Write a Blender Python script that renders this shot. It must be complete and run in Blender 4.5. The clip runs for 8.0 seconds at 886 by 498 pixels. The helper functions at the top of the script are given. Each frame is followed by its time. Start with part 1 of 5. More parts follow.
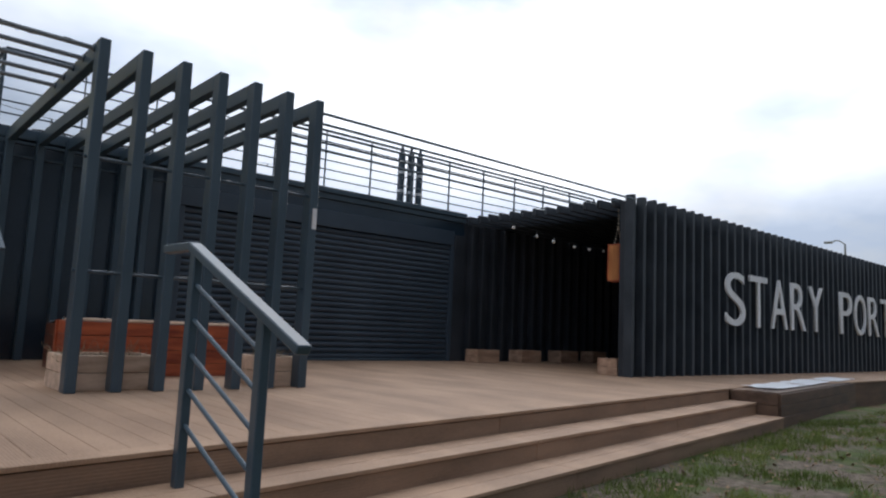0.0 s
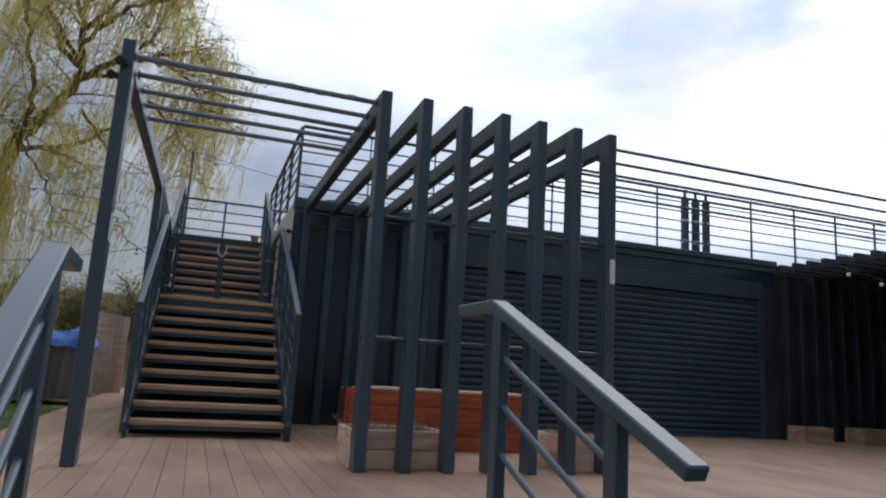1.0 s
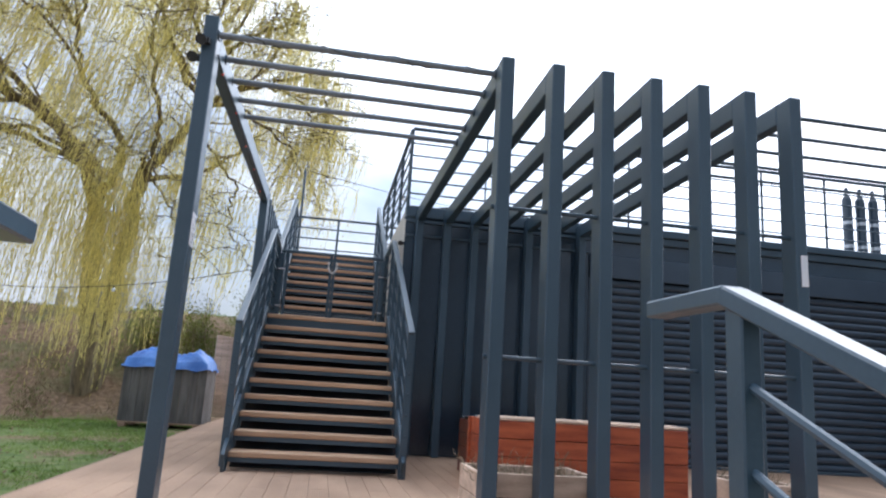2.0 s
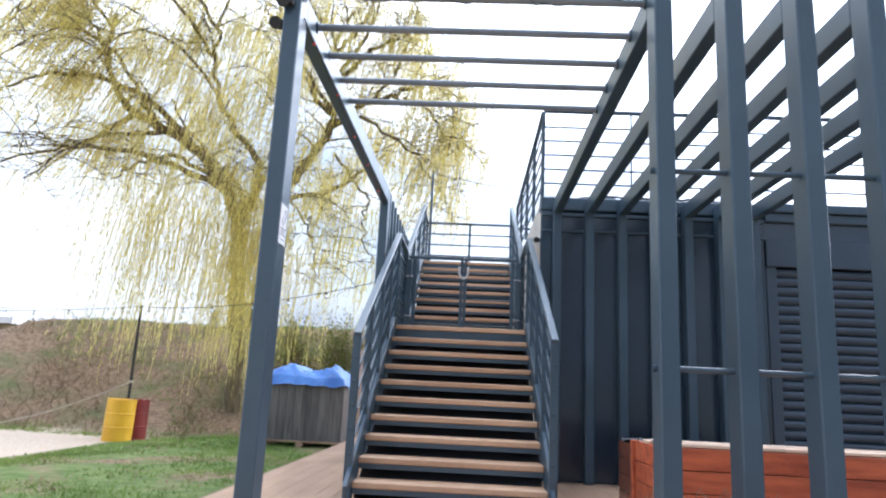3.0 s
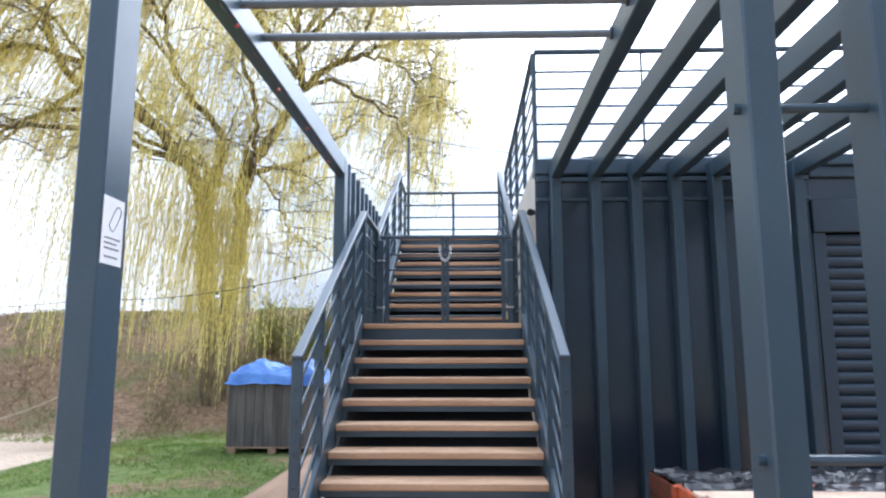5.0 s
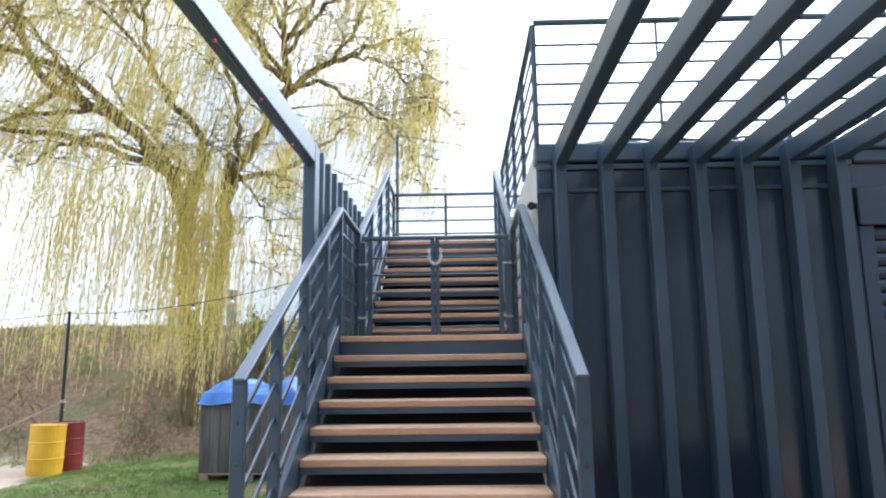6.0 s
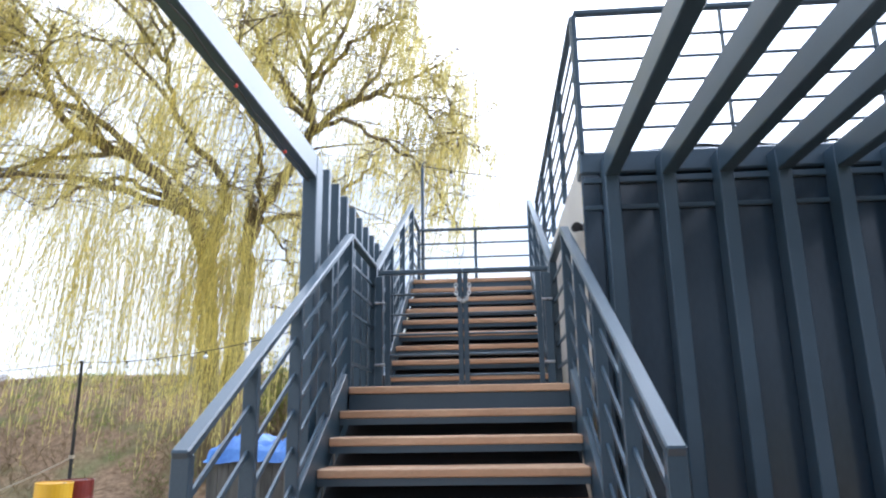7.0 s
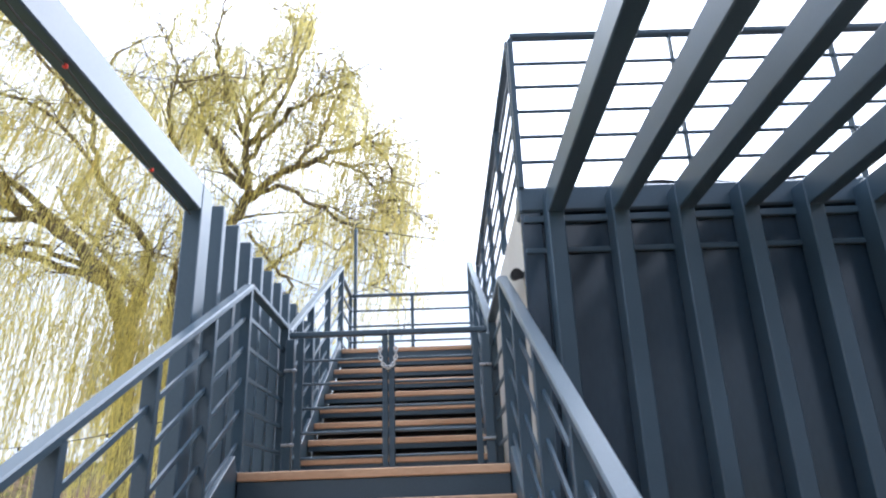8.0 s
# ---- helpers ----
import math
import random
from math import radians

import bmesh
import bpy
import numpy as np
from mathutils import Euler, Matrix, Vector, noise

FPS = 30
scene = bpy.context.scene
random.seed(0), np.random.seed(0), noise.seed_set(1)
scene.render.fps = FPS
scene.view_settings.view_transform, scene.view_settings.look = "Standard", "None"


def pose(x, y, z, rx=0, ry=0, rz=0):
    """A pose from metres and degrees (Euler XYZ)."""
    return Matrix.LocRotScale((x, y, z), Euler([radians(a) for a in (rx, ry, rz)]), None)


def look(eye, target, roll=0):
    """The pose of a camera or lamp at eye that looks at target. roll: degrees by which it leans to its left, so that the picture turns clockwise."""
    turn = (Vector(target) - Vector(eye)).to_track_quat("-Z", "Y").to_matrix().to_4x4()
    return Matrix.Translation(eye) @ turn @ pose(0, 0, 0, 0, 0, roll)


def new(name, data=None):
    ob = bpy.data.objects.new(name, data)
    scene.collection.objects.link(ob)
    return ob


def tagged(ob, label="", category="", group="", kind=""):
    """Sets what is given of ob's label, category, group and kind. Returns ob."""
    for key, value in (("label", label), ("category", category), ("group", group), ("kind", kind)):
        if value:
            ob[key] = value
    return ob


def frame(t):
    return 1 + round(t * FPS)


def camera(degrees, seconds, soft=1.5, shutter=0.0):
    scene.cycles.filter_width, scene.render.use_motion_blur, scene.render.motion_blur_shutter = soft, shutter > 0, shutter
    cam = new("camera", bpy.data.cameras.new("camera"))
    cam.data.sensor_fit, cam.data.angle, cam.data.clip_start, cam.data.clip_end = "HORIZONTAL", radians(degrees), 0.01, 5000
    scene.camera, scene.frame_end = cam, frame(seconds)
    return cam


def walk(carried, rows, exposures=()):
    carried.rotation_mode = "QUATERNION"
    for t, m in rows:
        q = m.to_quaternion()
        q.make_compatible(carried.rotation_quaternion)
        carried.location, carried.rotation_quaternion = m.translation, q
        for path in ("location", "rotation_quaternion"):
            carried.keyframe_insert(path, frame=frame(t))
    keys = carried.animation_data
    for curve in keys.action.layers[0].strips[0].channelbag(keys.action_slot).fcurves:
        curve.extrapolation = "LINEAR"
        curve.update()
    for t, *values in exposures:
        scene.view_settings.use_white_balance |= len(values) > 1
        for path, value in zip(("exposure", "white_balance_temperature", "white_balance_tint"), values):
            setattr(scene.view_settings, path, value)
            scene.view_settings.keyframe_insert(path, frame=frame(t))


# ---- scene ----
cam = camera(65.6, 8.0, soft=2.2)
PATH = [
    (0, (-0.462, -10.16, 0.645), (0.848, -8.666, 0.872), 2.6),
    (0.5, (-0.325, -9.683, 0.695), (0.781, -8.039, 0.963), 1.1),
    (1, (-0.196, -9.15, 0.722), (0.446, -7.291, 1.082), 3.4),
    (1.5, (-0.095, -8.665, 0.74), (0.357, -6.757, 1.133), 4.0),
    (3, (0.101, -7.264, 0.813), (0.015, -5.308, 1.223), 2.8),
    (3.5, (0.12, -6.953, 0.938), (-0.115, -4.994, 1.265), 2.5),
    (4, (0.123, -6.648, 1.075), (-0.048, -4.676, 1.362), 1.0),
    (4.5, (0.177, -6.309, 1.14), (0.078, -4.335, 1.444), -0.4),
    (4.7, (0.177, -6.162, 1.188), (0.087, -4.188, 1.491), -0.1),
    (5.8, (0.227, -5.262, 1.259), (0.272, -3.292, 1.6), -1.5),
    (6, (0.226, -5.095, 1.268), (0.18, -3.125, 1.611), -0.7),
    (6.5, (0.187, -4.673, 1.29), (0.042, -2.713, 1.662), -0.3),
    (7, (0.23, -4.209, 1.321), (0.095, -2.272, 1.798), -0.9),
    (7.5, (0.241, -3.833, 1.299), (0.13, -1.927, 1.894), -0.5),
    (8, (0.356, -3.467, 1.341), (0.378, -1.591, 2.034), -2.1),
]
EXPOSURES = [(0.0, -0.34, 6450, 10), (0.5, -0.40, 6400, 10), (1.0, -0.50, 6250, 10), (1.5, -0.10, 6150, 10), (1.7, 0.2, 6100, 10), (2.8, 1.2, 5950, 11), (4.5, 1.22, 5950, 11), (8.0, 1.26, 5950, 11)]
walk(cam, [(t, look(eye, target, roll)) for t, eye, target, roll in PATH], EXPOSURES)

# ---- world and sun ----
SUN_AZ, SUN_EL = radians(52), radians(35)      # azimuth from +y towards +x
world = bpy.data.worlds.new("sky")
scene.world = world
world.use_nodes = True
wn, wl = world.node_tree.nodes, world.node_tree.links
wn.clear()
w_out = wn.new("ShaderNodeOutputWorld")
w_bg = wn.new("ShaderNodeBackground")
w_sky = wn.new("ShaderNodeTexSky")
w_sky.sky_type, w_sky.sun_disc = "NISHITA", False
w_sky.sun_elevation, w_sky.sun_rotation = SUN_EL, SUN_AZ
w_sky.air_density, w_sky.dust_density = 1.0, 2.0
w_tc = wn.new("ShaderNodeTexCoord")
w_map = wn.new("ShaderNodeMapping")
w_map.inputs["Scale"].default_value = (1.0, 1.0, 2.2)
w_map.inputs["Location"].default_value = (3.1, 1.7, 0.4)
w_noise = wn.new("ShaderNodeTexNoise")
w_noise.inputs["Scale"].default_value, w_noise.inputs["Detail"].default_value = 1.9, 7
w_noise.inputs["Roughness"].default_value = 0.55
w_cover = wn.new("ShaderNodeValToRGB")
w_cover.color_ramp.elements[0].position, w_cover.color_ramp.elements[1].position = 0.30, 0.52
w_noise2 = wn.new("ShaderNodeTexNoise")
w_noise2.inputs["Scale"].default_value, w_noise2.inputs["Detail"].default_value = 1.25, 6
w_shade = wn.new("ShaderNodeValToRGB")
w_shade.color_ramp.elements[0].position, w_shade.color_ramp.elements[0].color = 0.44, (3.9, 4.6, 5.8, 1)
w_shade.color_ramp.elements[1].position, w_shade.color_ramp.elements[1].color = 0.70, (12.0, 12.2, 12.6, 1)
w_mix = wn.new("ShaderNodeMix")
w_mix.data_type = "RGBA"
wl.new(w_tc.outputs["Generated"], w_map.inputs["Vector"])
wl.new(w_map.outputs["Vector"], w_noise.inputs["Vector"])
wl.new(w_map.outputs["Vector"], w_noise2.inputs["Vector"])
wl.new(w_noise.outputs["Fac"], w_cover.inputs["Fac"])
wl.new(w_noise2.outputs["Fac"], w_shade.inputs["Fac"])
wl.new(w_cover.outputs["Color"], w_mix.inputs["Factor"])
wl.new(w_sky.outputs["Color"], w_mix.inputs["A"])
# clouds brighten towards the veiled sun
w_dir = wn.new("ShaderNodeVectorMath")
w_dir.operation = "DOT_PRODUCT"
w_dir.inputs[1].default_value = (math.sin(SUN_AZ) * math.cos(SUN_EL), math.cos(SUN_AZ) * math.cos(SUN_EL), math.sin(SUN_EL))
wl.new(w_tc.outputs["Generated"], w_dir.inputs[0])
w_glow = wn.new("ShaderNodeMapRange")
w_glow.interpolation_type = "SMOOTHSTEP"
w_glow.inputs["From Min"].default_value, w_glow.inputs["From Max"].default_value = 0.35, 1.0
w_glow.inputs["To Min"].default_value, w_glow.inputs["To Max"].default_value = 0.56, 2.3
wl.new(w_dir.outputs["Value"], w_glow.inputs["Value"])
w_lit = wn.new("ShaderNodeVectorMath")
w_lit.operation = "SCALE"
wl.new(w_shade.outputs["Color"], w_lit.inputs[0])
# an overcast vault is brighter overhead than at the horizon
w_sep = wn.new("ShaderNodeSeparateXYZ")
wl.new(w_tc.outputs["Generated"], w_sep.inputs["Vector"])
w_vault = wn.new("ShaderNodeMapRange")
w_vault.inputs["From Min"].default_value, w_vault.inputs["From Max"].default_value = 0.0, 1.0
w_vault.inputs["To Min"].default_value, w_vault.inputs["To Max"].default_value = 0.76, 1.75
wl.new(w_sep.outputs["Z"], w_vault.inputs["Value"])
w_both = wn.new("ShaderNodeMath")
w_both.operation = "MULTIPLY"
wl.new(w_glow.outputs["Result"], w_both.inputs[0])
wl.new(w_vault.outputs["Result"], w_both.inputs[1])
# added bright lobe in the unseen western sky, to lift west-facing steel
w_west = wn.new("ShaderNodeVectorMath")
w_west.operation = "DOT_PRODUCT"
w_west.inputs[1].default_value = (-0.90, 0.12, 0.42)
wl.new(w_tc.outputs["Generated"], w_west.inputs[0])
w_west_gain = wn.new("ShaderNodeMapRange")
w_west_gain.interpolation_type = "SMOOTHSTEP"
w_west_gain.inputs["From Min"].default_value, w_west_gain.inputs["From Max"].default_value = 0.15, 1.0
w_west_gain.inputs["To Min"].default_value, w_west_gain.inputs["To Max"].default_value = 1.0, 2.4
wl.new(w_west.outputs["Value"], w_west_gain.inputs["Value"])
w_all = wn.new("ShaderNodeMath")
w_all.operation = "MULTIPLY"
wl.new(w_both.outputs["Value"], w_all.inputs[0])
wl.new(w_west_gain.outputs["Result"], w_all.inputs[1])
wl.new(w_all.outputs["Value"], w_lit.inputs["Scale"])
wl.new(w_lit.outputs["Vector"], w_mix.inputs["B"])
wl.new(w_mix.outputs["Result"], w_bg.inputs["Color"])
w_bg.inputs["Strength"].default_value = 0.088
wl.new(w_bg.outputs["Background"], w_out.inputs["Surface"])

sun = new("sun", bpy.data.lights.new("sun", "SUN"))
sun.data.energy, sun.data.angle, sun.data.color = 1.15, radians(60), (0.98, 0.98, 1.0)
sun.matrix_world = look((0, 0, 0), (-math.sin(SUN_AZ) * math.cos(SUN_EL), -math.cos(SUN_AZ) * math.cos(SUN_EL), -math.sin(SUN_EL)))


# ---- materials ----
def surface(name, low, high, rough=0.6, scale=4.0, stretch=(1, 1, 1), metal=0.0, bump=0.15, fine=60.0, vary=0.0, spec=0.5, rough_vary=0.1, island=False, grooves=""):
    """A two-scale noise material: broad stains between two colours, fine grain in the relief."""
    m = bpy.data.materials.new(name)
    m.use_nodes = True
    n, l = m.node_tree.nodes, m.node_tree.links
    b = n["Principled BSDF"]
    tc, mp = n.new("ShaderNodeTexCoord"), n.new("ShaderNodeMapping")
    mp.inputs["Scale"].default_value = stretch
    geo = n.new("ShaderNodeNewGeometry")
    info = n.new("ShaderNodeObjectInfo")
    l.new(geo.outputs["Position"], mp.inputs["Vector"])
    a, f = n.new("ShaderNodeTexNoise"), n.new("ShaderNodeTexNoise")
    a.inputs["Scale"].default_value, a.inputs["Detail"].default_value = scale, 6
    f.inputs["Scale"].default_value, f.inputs["Detail"].default_value = fine, 4
    l.new(mp.outputs["Vector"], a.inputs["Vector"])
    l.new(mp.outputs["Vector"], f.inputs["Vector"])
    add = n.new("ShaderNodeMath")
    add.operation = "MULTIPLY_ADD"
    add.inputs[1].default_value, add.inputs[2].default_value = 0.35, -0.17
    l.new(f.outputs["Fac"], add.inputs[0])
    tot = n.new("ShaderNodeMath")
    l.new(a.outputs["Fac"], tot.inputs[0])
    l.new(add.outputs[0], tot.inputs[1])
    ramp = n.new("ShaderNodeValToRGB")
    ramp.color_ramp.elements[0].position, ramp.color_ramp.elements[1].position = 0.32, 0.68
    ramp.color_ramp.elements[0].color, ramp.color_ramp.elements[1].color = (*low, 1), (*high, 1)
    l.new(tot.outputs[0], ramp.inputs["Fac"])
    last = ramp.outputs["Color"]
    if vary:
        hsv = n.new("ShaderNodeHueSaturation")
        mr = n.new("ShaderNodeMapRange")
        mr.inputs["To Min"].default_value, mr.inputs["To Max"].default_value = 1 - vary, 1 + vary
        l.new(geo.outputs["Random Per Island"] if island else info.outputs["Random"], mr.inputs["Value"])
        l.new(mr.outputs["Result"], hsv.inputs["Value"])
        l.new(last, hsv.inputs["Color"])
        last = hsv.outputs["Color"]
    l.new(last, b.inputs["Base Color"])
    rr = n.new("ShaderNodeMapRange")
    rr.inputs["To Min"].default_value, rr.inputs["To Max"].default_value = max(rough - rough_vary, 0.03), min(rough + rough_vary, 1)
    l.new(a.outputs["Fac"], rr.inputs["Value"])
    l.new(rr.outputs["Result"], b.inputs["Roughness"])
    b.inputs["Metallic"].default_value = metal
    b.inputs["Specular IOR Level"].default_value = spec
    if bump:
        bp = n.new("ShaderNodeBump")
        bp.inputs["Strength"].default_value, bp.inputs["Distance"].default_value = bump, 0.004
        l.new(tot.outputs[0], bp.inputs["Height"])
        if grooves:
            wv, bp2 = n.new("ShaderNodeTexWave"), n.new("ShaderNodeBump")
            wv.bands_direction = grooves
            wv.inputs["Scale"].default_value = 19.0
            l.new(geo.outputs["Position"], wv.inputs["Vector"])
            bp2.inputs["Strength"].default_value, bp2.inputs["Distance"].default_value = 0.5, 0.002
            l.new(wv.outputs["Fac"], bp2.inputs["Height"])
            l.new(bp.outputs["Normal"], bp2.inputs["Normal"])
            l.new(bp2.outputs["Normal"], b.inputs["Normal"])
        else:
            l.new(bp.outputs["Normal"], b.inputs["Normal"])
    return m


STEEL = surface("anthracite_steel", (0.030, 0.057, 0.081), (0.045, 0.080, 0.110), 0.40, 1.6, bump=0.05, fine=90)
STEEL.node_tree.nodes["Principled BSDF"].inputs["Specular IOR Level"].default_value = 0.55
STEEL.node_tree.nodes["Principled BSDF"].inputs["Coat Weight"].default_value = 0.2
STEEL.node_tree.nodes["Principled BSDF"].inputs["Coat Roughness"].default_value = 0.24
WALLP = surface("anthracite_wall_sheet", (0.012, 0.027, 0.045), (0.022, 0.044, 0.068), 0.18, 1.1, (1, 1, 0.35), bump=0.06, fine=40)
WALLP.node_tree.nodes["Principled BSDF"].inputs["Specular IOR Level"].default_value = 0.7
WALLP.node_tree.nodes["Principled BSDF"].inputs["Coat Weight"].default_value = 0.3
WALLP.node_tree.nodes["Principled BSDF"].inputs["Coat Roughness"].default_value = 0.14
BARPAINT = surface("pale_grey_tube_paint", (0.13, 0.155, 0.18), (0.20, 0.23, 0.26), 0.36, 3.0, bump=0.05, spec=0.7)
SHUT = surface("shutter_sheet", (0.038, 0.057, 0.081), (0.055, 0.080, 0.109), 0.36, 1.3, bump=0.04)
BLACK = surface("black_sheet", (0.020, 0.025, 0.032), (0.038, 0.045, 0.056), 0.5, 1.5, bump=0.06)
BLACKPOST = surface("black_slat_paint", (0.029, 0.037, 0.047), (0.052, 0.064, 0.078), 0.5, 2.0, bump=0.06)
DECK = surface("composite_decking", (0.32, 0.196, 0.122), (0.49, 0.315, 0.203), 0.7, 1.3, (1.6, 0.6, 1.6), bump=0.3, fine=45, vary=0.05, grooves="X")
TREAD = surface("composite_tread", (0.46, 0.272, 0.155), (0.63, 0.405, 0.25), 0.65, 2.5, (0.6, 2, 2), bump=0.3, fine=50, vary=0.10)
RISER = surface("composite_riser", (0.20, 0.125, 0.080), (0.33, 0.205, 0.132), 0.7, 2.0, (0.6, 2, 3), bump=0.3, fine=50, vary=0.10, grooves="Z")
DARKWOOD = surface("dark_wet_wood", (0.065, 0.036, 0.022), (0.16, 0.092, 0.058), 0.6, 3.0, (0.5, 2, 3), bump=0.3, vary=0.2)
PINE = surface("raw_pine", (0.50, 0.34, 0.235), (0.76, 0.565, 0.42), 0.75, 3.0, (0.8, 3, 5), bump=0.3, vary=0.15)
OLDPINE = surface("old_pine", (0.34, 0.20, 0.13), (0.58, 0.38, 0.26), 0.8, 3.0, (0.8, 3, 5), bump=0.3, vary=0.15)
ORANGE = surface("orange_stained_wood", (0.24, 0.040, 0.015), (0.52, 0.12, 0.042), 0.5, 3.5, (0.7, 3, 5), bump=0.25, vary=0.25)
REDWOOD = surface("dark_red_stained_wood", (0.085, 0.020, 0.010), (0.20, 0.050, 0.022), 0.5, 3.5, (0.7, 3, 5), bump=0.25, vary=0.2)
LANTERNWOOD = surface("orange_lantern_wood", (0.42, 0.15, 0.045), (0.64, 0.27, 0.09), 0.6, 3.0, (3, 3, 0.8), bump=0.25, vary=0.12)
GREYWOOD = surface("weathered_grey_wood", (0.085, 0.075, 0.068), (0.18, 0.16, 0.145), 0.85, 3.0, (5, 5, 0.6), bump=0.4, vary=0.2)
LIGHTWALL = surface("cream_panel", (0.50, 0.46, 0.40), (0.64, 0.60, 0.53), 0.55, 1.5, bump=0.05)
WHITE = surface("white_paint", (0.80, 0.81, 0.82), (0.90, 0.90, 0.90), 0.5, 4.0, bump=0.04)
PAPER = surface("paper", (0.72, 0.73, 0.75), (0.80, 0.80, 0.81), 0.6, 6.0, bump=0.02)
INK = surface("grey_ink", (0.12, 0.12, 0.13), (0.2, 0.2, 0.21), 0.7, 8.0, bump=0)
FOIL = surface("black_foil", (0.010, 0.010, 0.012), (0.03, 0.03, 0.034), 0.3, 8.0, bump=0.4, fine=25)
SOIL = surface("soil", (0.035, 0.024, 0.016), (0.10, 0.07, 0.045), 0.95, 14.0, bump=0.8)
ROOFM = surface("roof_felt", (0.04, 0.04, 0.042), (0.08, 0.08, 0.082), 0.9, 3.0, bump=0.3)
CHROME = surface("galvanised_steel", (0.45, 0.46, 0.47), (0.62, 0.63, 0.64), 0.3, 20.0, metal=1.0, bump=0.05)
ZINC = surface("bright_zinc", (0.60, 0.61, 0.61), (0.78, 0.78, 0.77), 0.38, 30.0, metal=0.35, bump=0.05)
YELLOW = surface("yellow_barrel_paint", (0.70, 0.36, 0.012), (0.80, 0.46, 0.03), 0.45, 3.0, bump=0.08)
RED = surface("red_barrel_paint", (0.16, 0.012, 0.010), (0.25, 0.03, 0.02), 0.45, 3.0, bump=0.08)
TARP = surface("blue_tarpaulin", (0.035, 0.13, 0.42), (0.09, 0.25, 0.62), 0.4, 3.0, bump=0.3, fine=25)
CANVAS = surface("cream_canvas", (0.56, 0.52, 0.40), (0.72, 0.68, 0.56), 0.85, 2.0, (3, 3, 0.8), bump=0.3)
BARK = surface("willow_bark", (0.085, 0.066, 0.038), (0.25, 0.195, 0.115), 0.95, 3.0, (4, 4, 0.7), bump=1.0, fine=16)
TWIG = surface("dry_twig", (0.16, 0.11, 0.06), (0.34, 0.26, 0.16), 0.85, 5.0, bump=0.3, vary=0.2, island=True)
ROPE = surface("rope", (0.42, 0.36, 0.27), (0.60, 0.54, 0.42), 0.9, 20.0, bump=0.4)
WIRE = surface("black_cable", (0.012, 0.012, 0.013), (0.03, 0.03, 0.03), 0.6, 20.0, bump=0.1)
BRICK = surface("chimney_brick", (0.22, 0.10, 0.06), (0.40, 0.22, 0.13), 0.9, 5.0, bump=0.3)
CONCRETE = surface("bridge_concrete", (0.30, 0.30, 0.29), (0.46, 0.46, 0.45), 0.85, 1.5, bump=0.3)


def leaf_material(name, low, high):
    m = surface(name, low, high, 0.6, 0.8, bump=0, vary=0.35, island=True, fine=6)
    n, l = m.node_tree.nodes, m.node_tree.links
    b = n["Principled BSDF"]
    tr, mx = n.new("ShaderNodeBsdfTranslucent"), n.new("ShaderNodeMixShader")
    mx.inputs[0].default_value = 0.62
    l.new(b.inputs["Base Color"].links[0].from_socket, tr.inputs["Color"])
    l.new(b.outputs[0], mx.inputs[1])
    l.new(tr.outputs[0], mx.inputs[2])
    l.new(mx.outputs[0], n["Material Output"].inputs["Surface"])
    return m


WILLOW = leaf_material("willow_leaf", (0.64, 0.55, 0.16), (0.82, 0.72, 0.28))
WHIP = leaf_material("willow_whip", (0.58, 0.50, 0.17), (0.80, 0.71, 0.28))
BUSH = leaf_material("bush_leaf", (0.095, 0.11, 0.024), (0.22, 0.23, 0.055))
GRASS = leaf_material("grass_blade", (0.105, 0.175, 0.032), (0.24, 0.32, 0.078))
FRONTGRASS = leaf_material("front_grass", (0.080, 0.115, 0.024), (0.19, 0.225, 0.058))
LITTER = surface("leaf_litter", (0.10, 0.06, 0.03), (0.30, 0.20, 0.11), 0.9, 6.0, bump=0, vary=0.3, island=True)
DRYGRASS = leaf_material("dry_grass", (0.16, 0.12, 0.065), (0.30, 0.23, 0.13))
GLOW = bpy.data.materials.new("bulb_glass")
GLOW.use_nodes = True
GLOW.node_tree.nodes["Principled BSDF"].inputs["Base Color"].default_value = (0.8, 0.8, 0.78, 1)
GLOW.node_tree.nodes["Principled BSDF"].inputs["Roughness"].default_value = 0.12


# ---- mesh helpers ----
def box(bm, x0, x1, y0, y1, z0, z1, bevel=0.0):
    r = bmesh.ops.create_cube(bm, size=1, matrix=Matrix.LocRotScale(((x0 + x1) / 2, (y0 + y1) / 2, (z0 + z1) / 2), None, (abs(x1 - x0), abs(y1 - y0), abs(z1 - z0))))
    if bevel:
        es = list({e for v in r["verts"] for e in v.link_edges})
        bmesh.ops.bevel(bm, geom=es, offset=bevel, segments=1, affect="EDGES")
    return bm


def bar(bm, p, q, w, h, bevel=0.0, up=(0, 0, 1)):
    """A rectangular bar from p to q: w across, h along up."""
    p, q = Vector(p), Vector(q)
    d = q - p
    y = d.normalized()
    x = y.cross(Vector(up)).normalized()
    z = x.cross(y)
    m = Matrix((x * w, y * d.length, z * h)).transposed().to_4x4()
    m.translation = (p + q) / 2
    r = bmesh.ops.create_cube(bm, size=1, matrix=m)
    if bevel:
        es = list({e for v in r["verts"] for e in v.link_edges})
        bmesh.ops.bevel(bm, geom=es, offset=bevel, segments=1, affect="EDGES")
    return bm


def pipe(bm, p, q, r0, r1=None, n=10, caps=True):
    p, q = Vector(p), Vector(q)
    d = q - p
    rot = Vector((0, 0, 1)).rotation_difference(d).to_matrix().to_4x4()
    bmesh.ops.create_cone(bm, cap_ends=caps, segments=n, radius1=r0, radius2=r0 if r1 is None else r1, depth=d.length, matrix=Matrix.Translation((p + q) / 2) @ rot)
    return bm


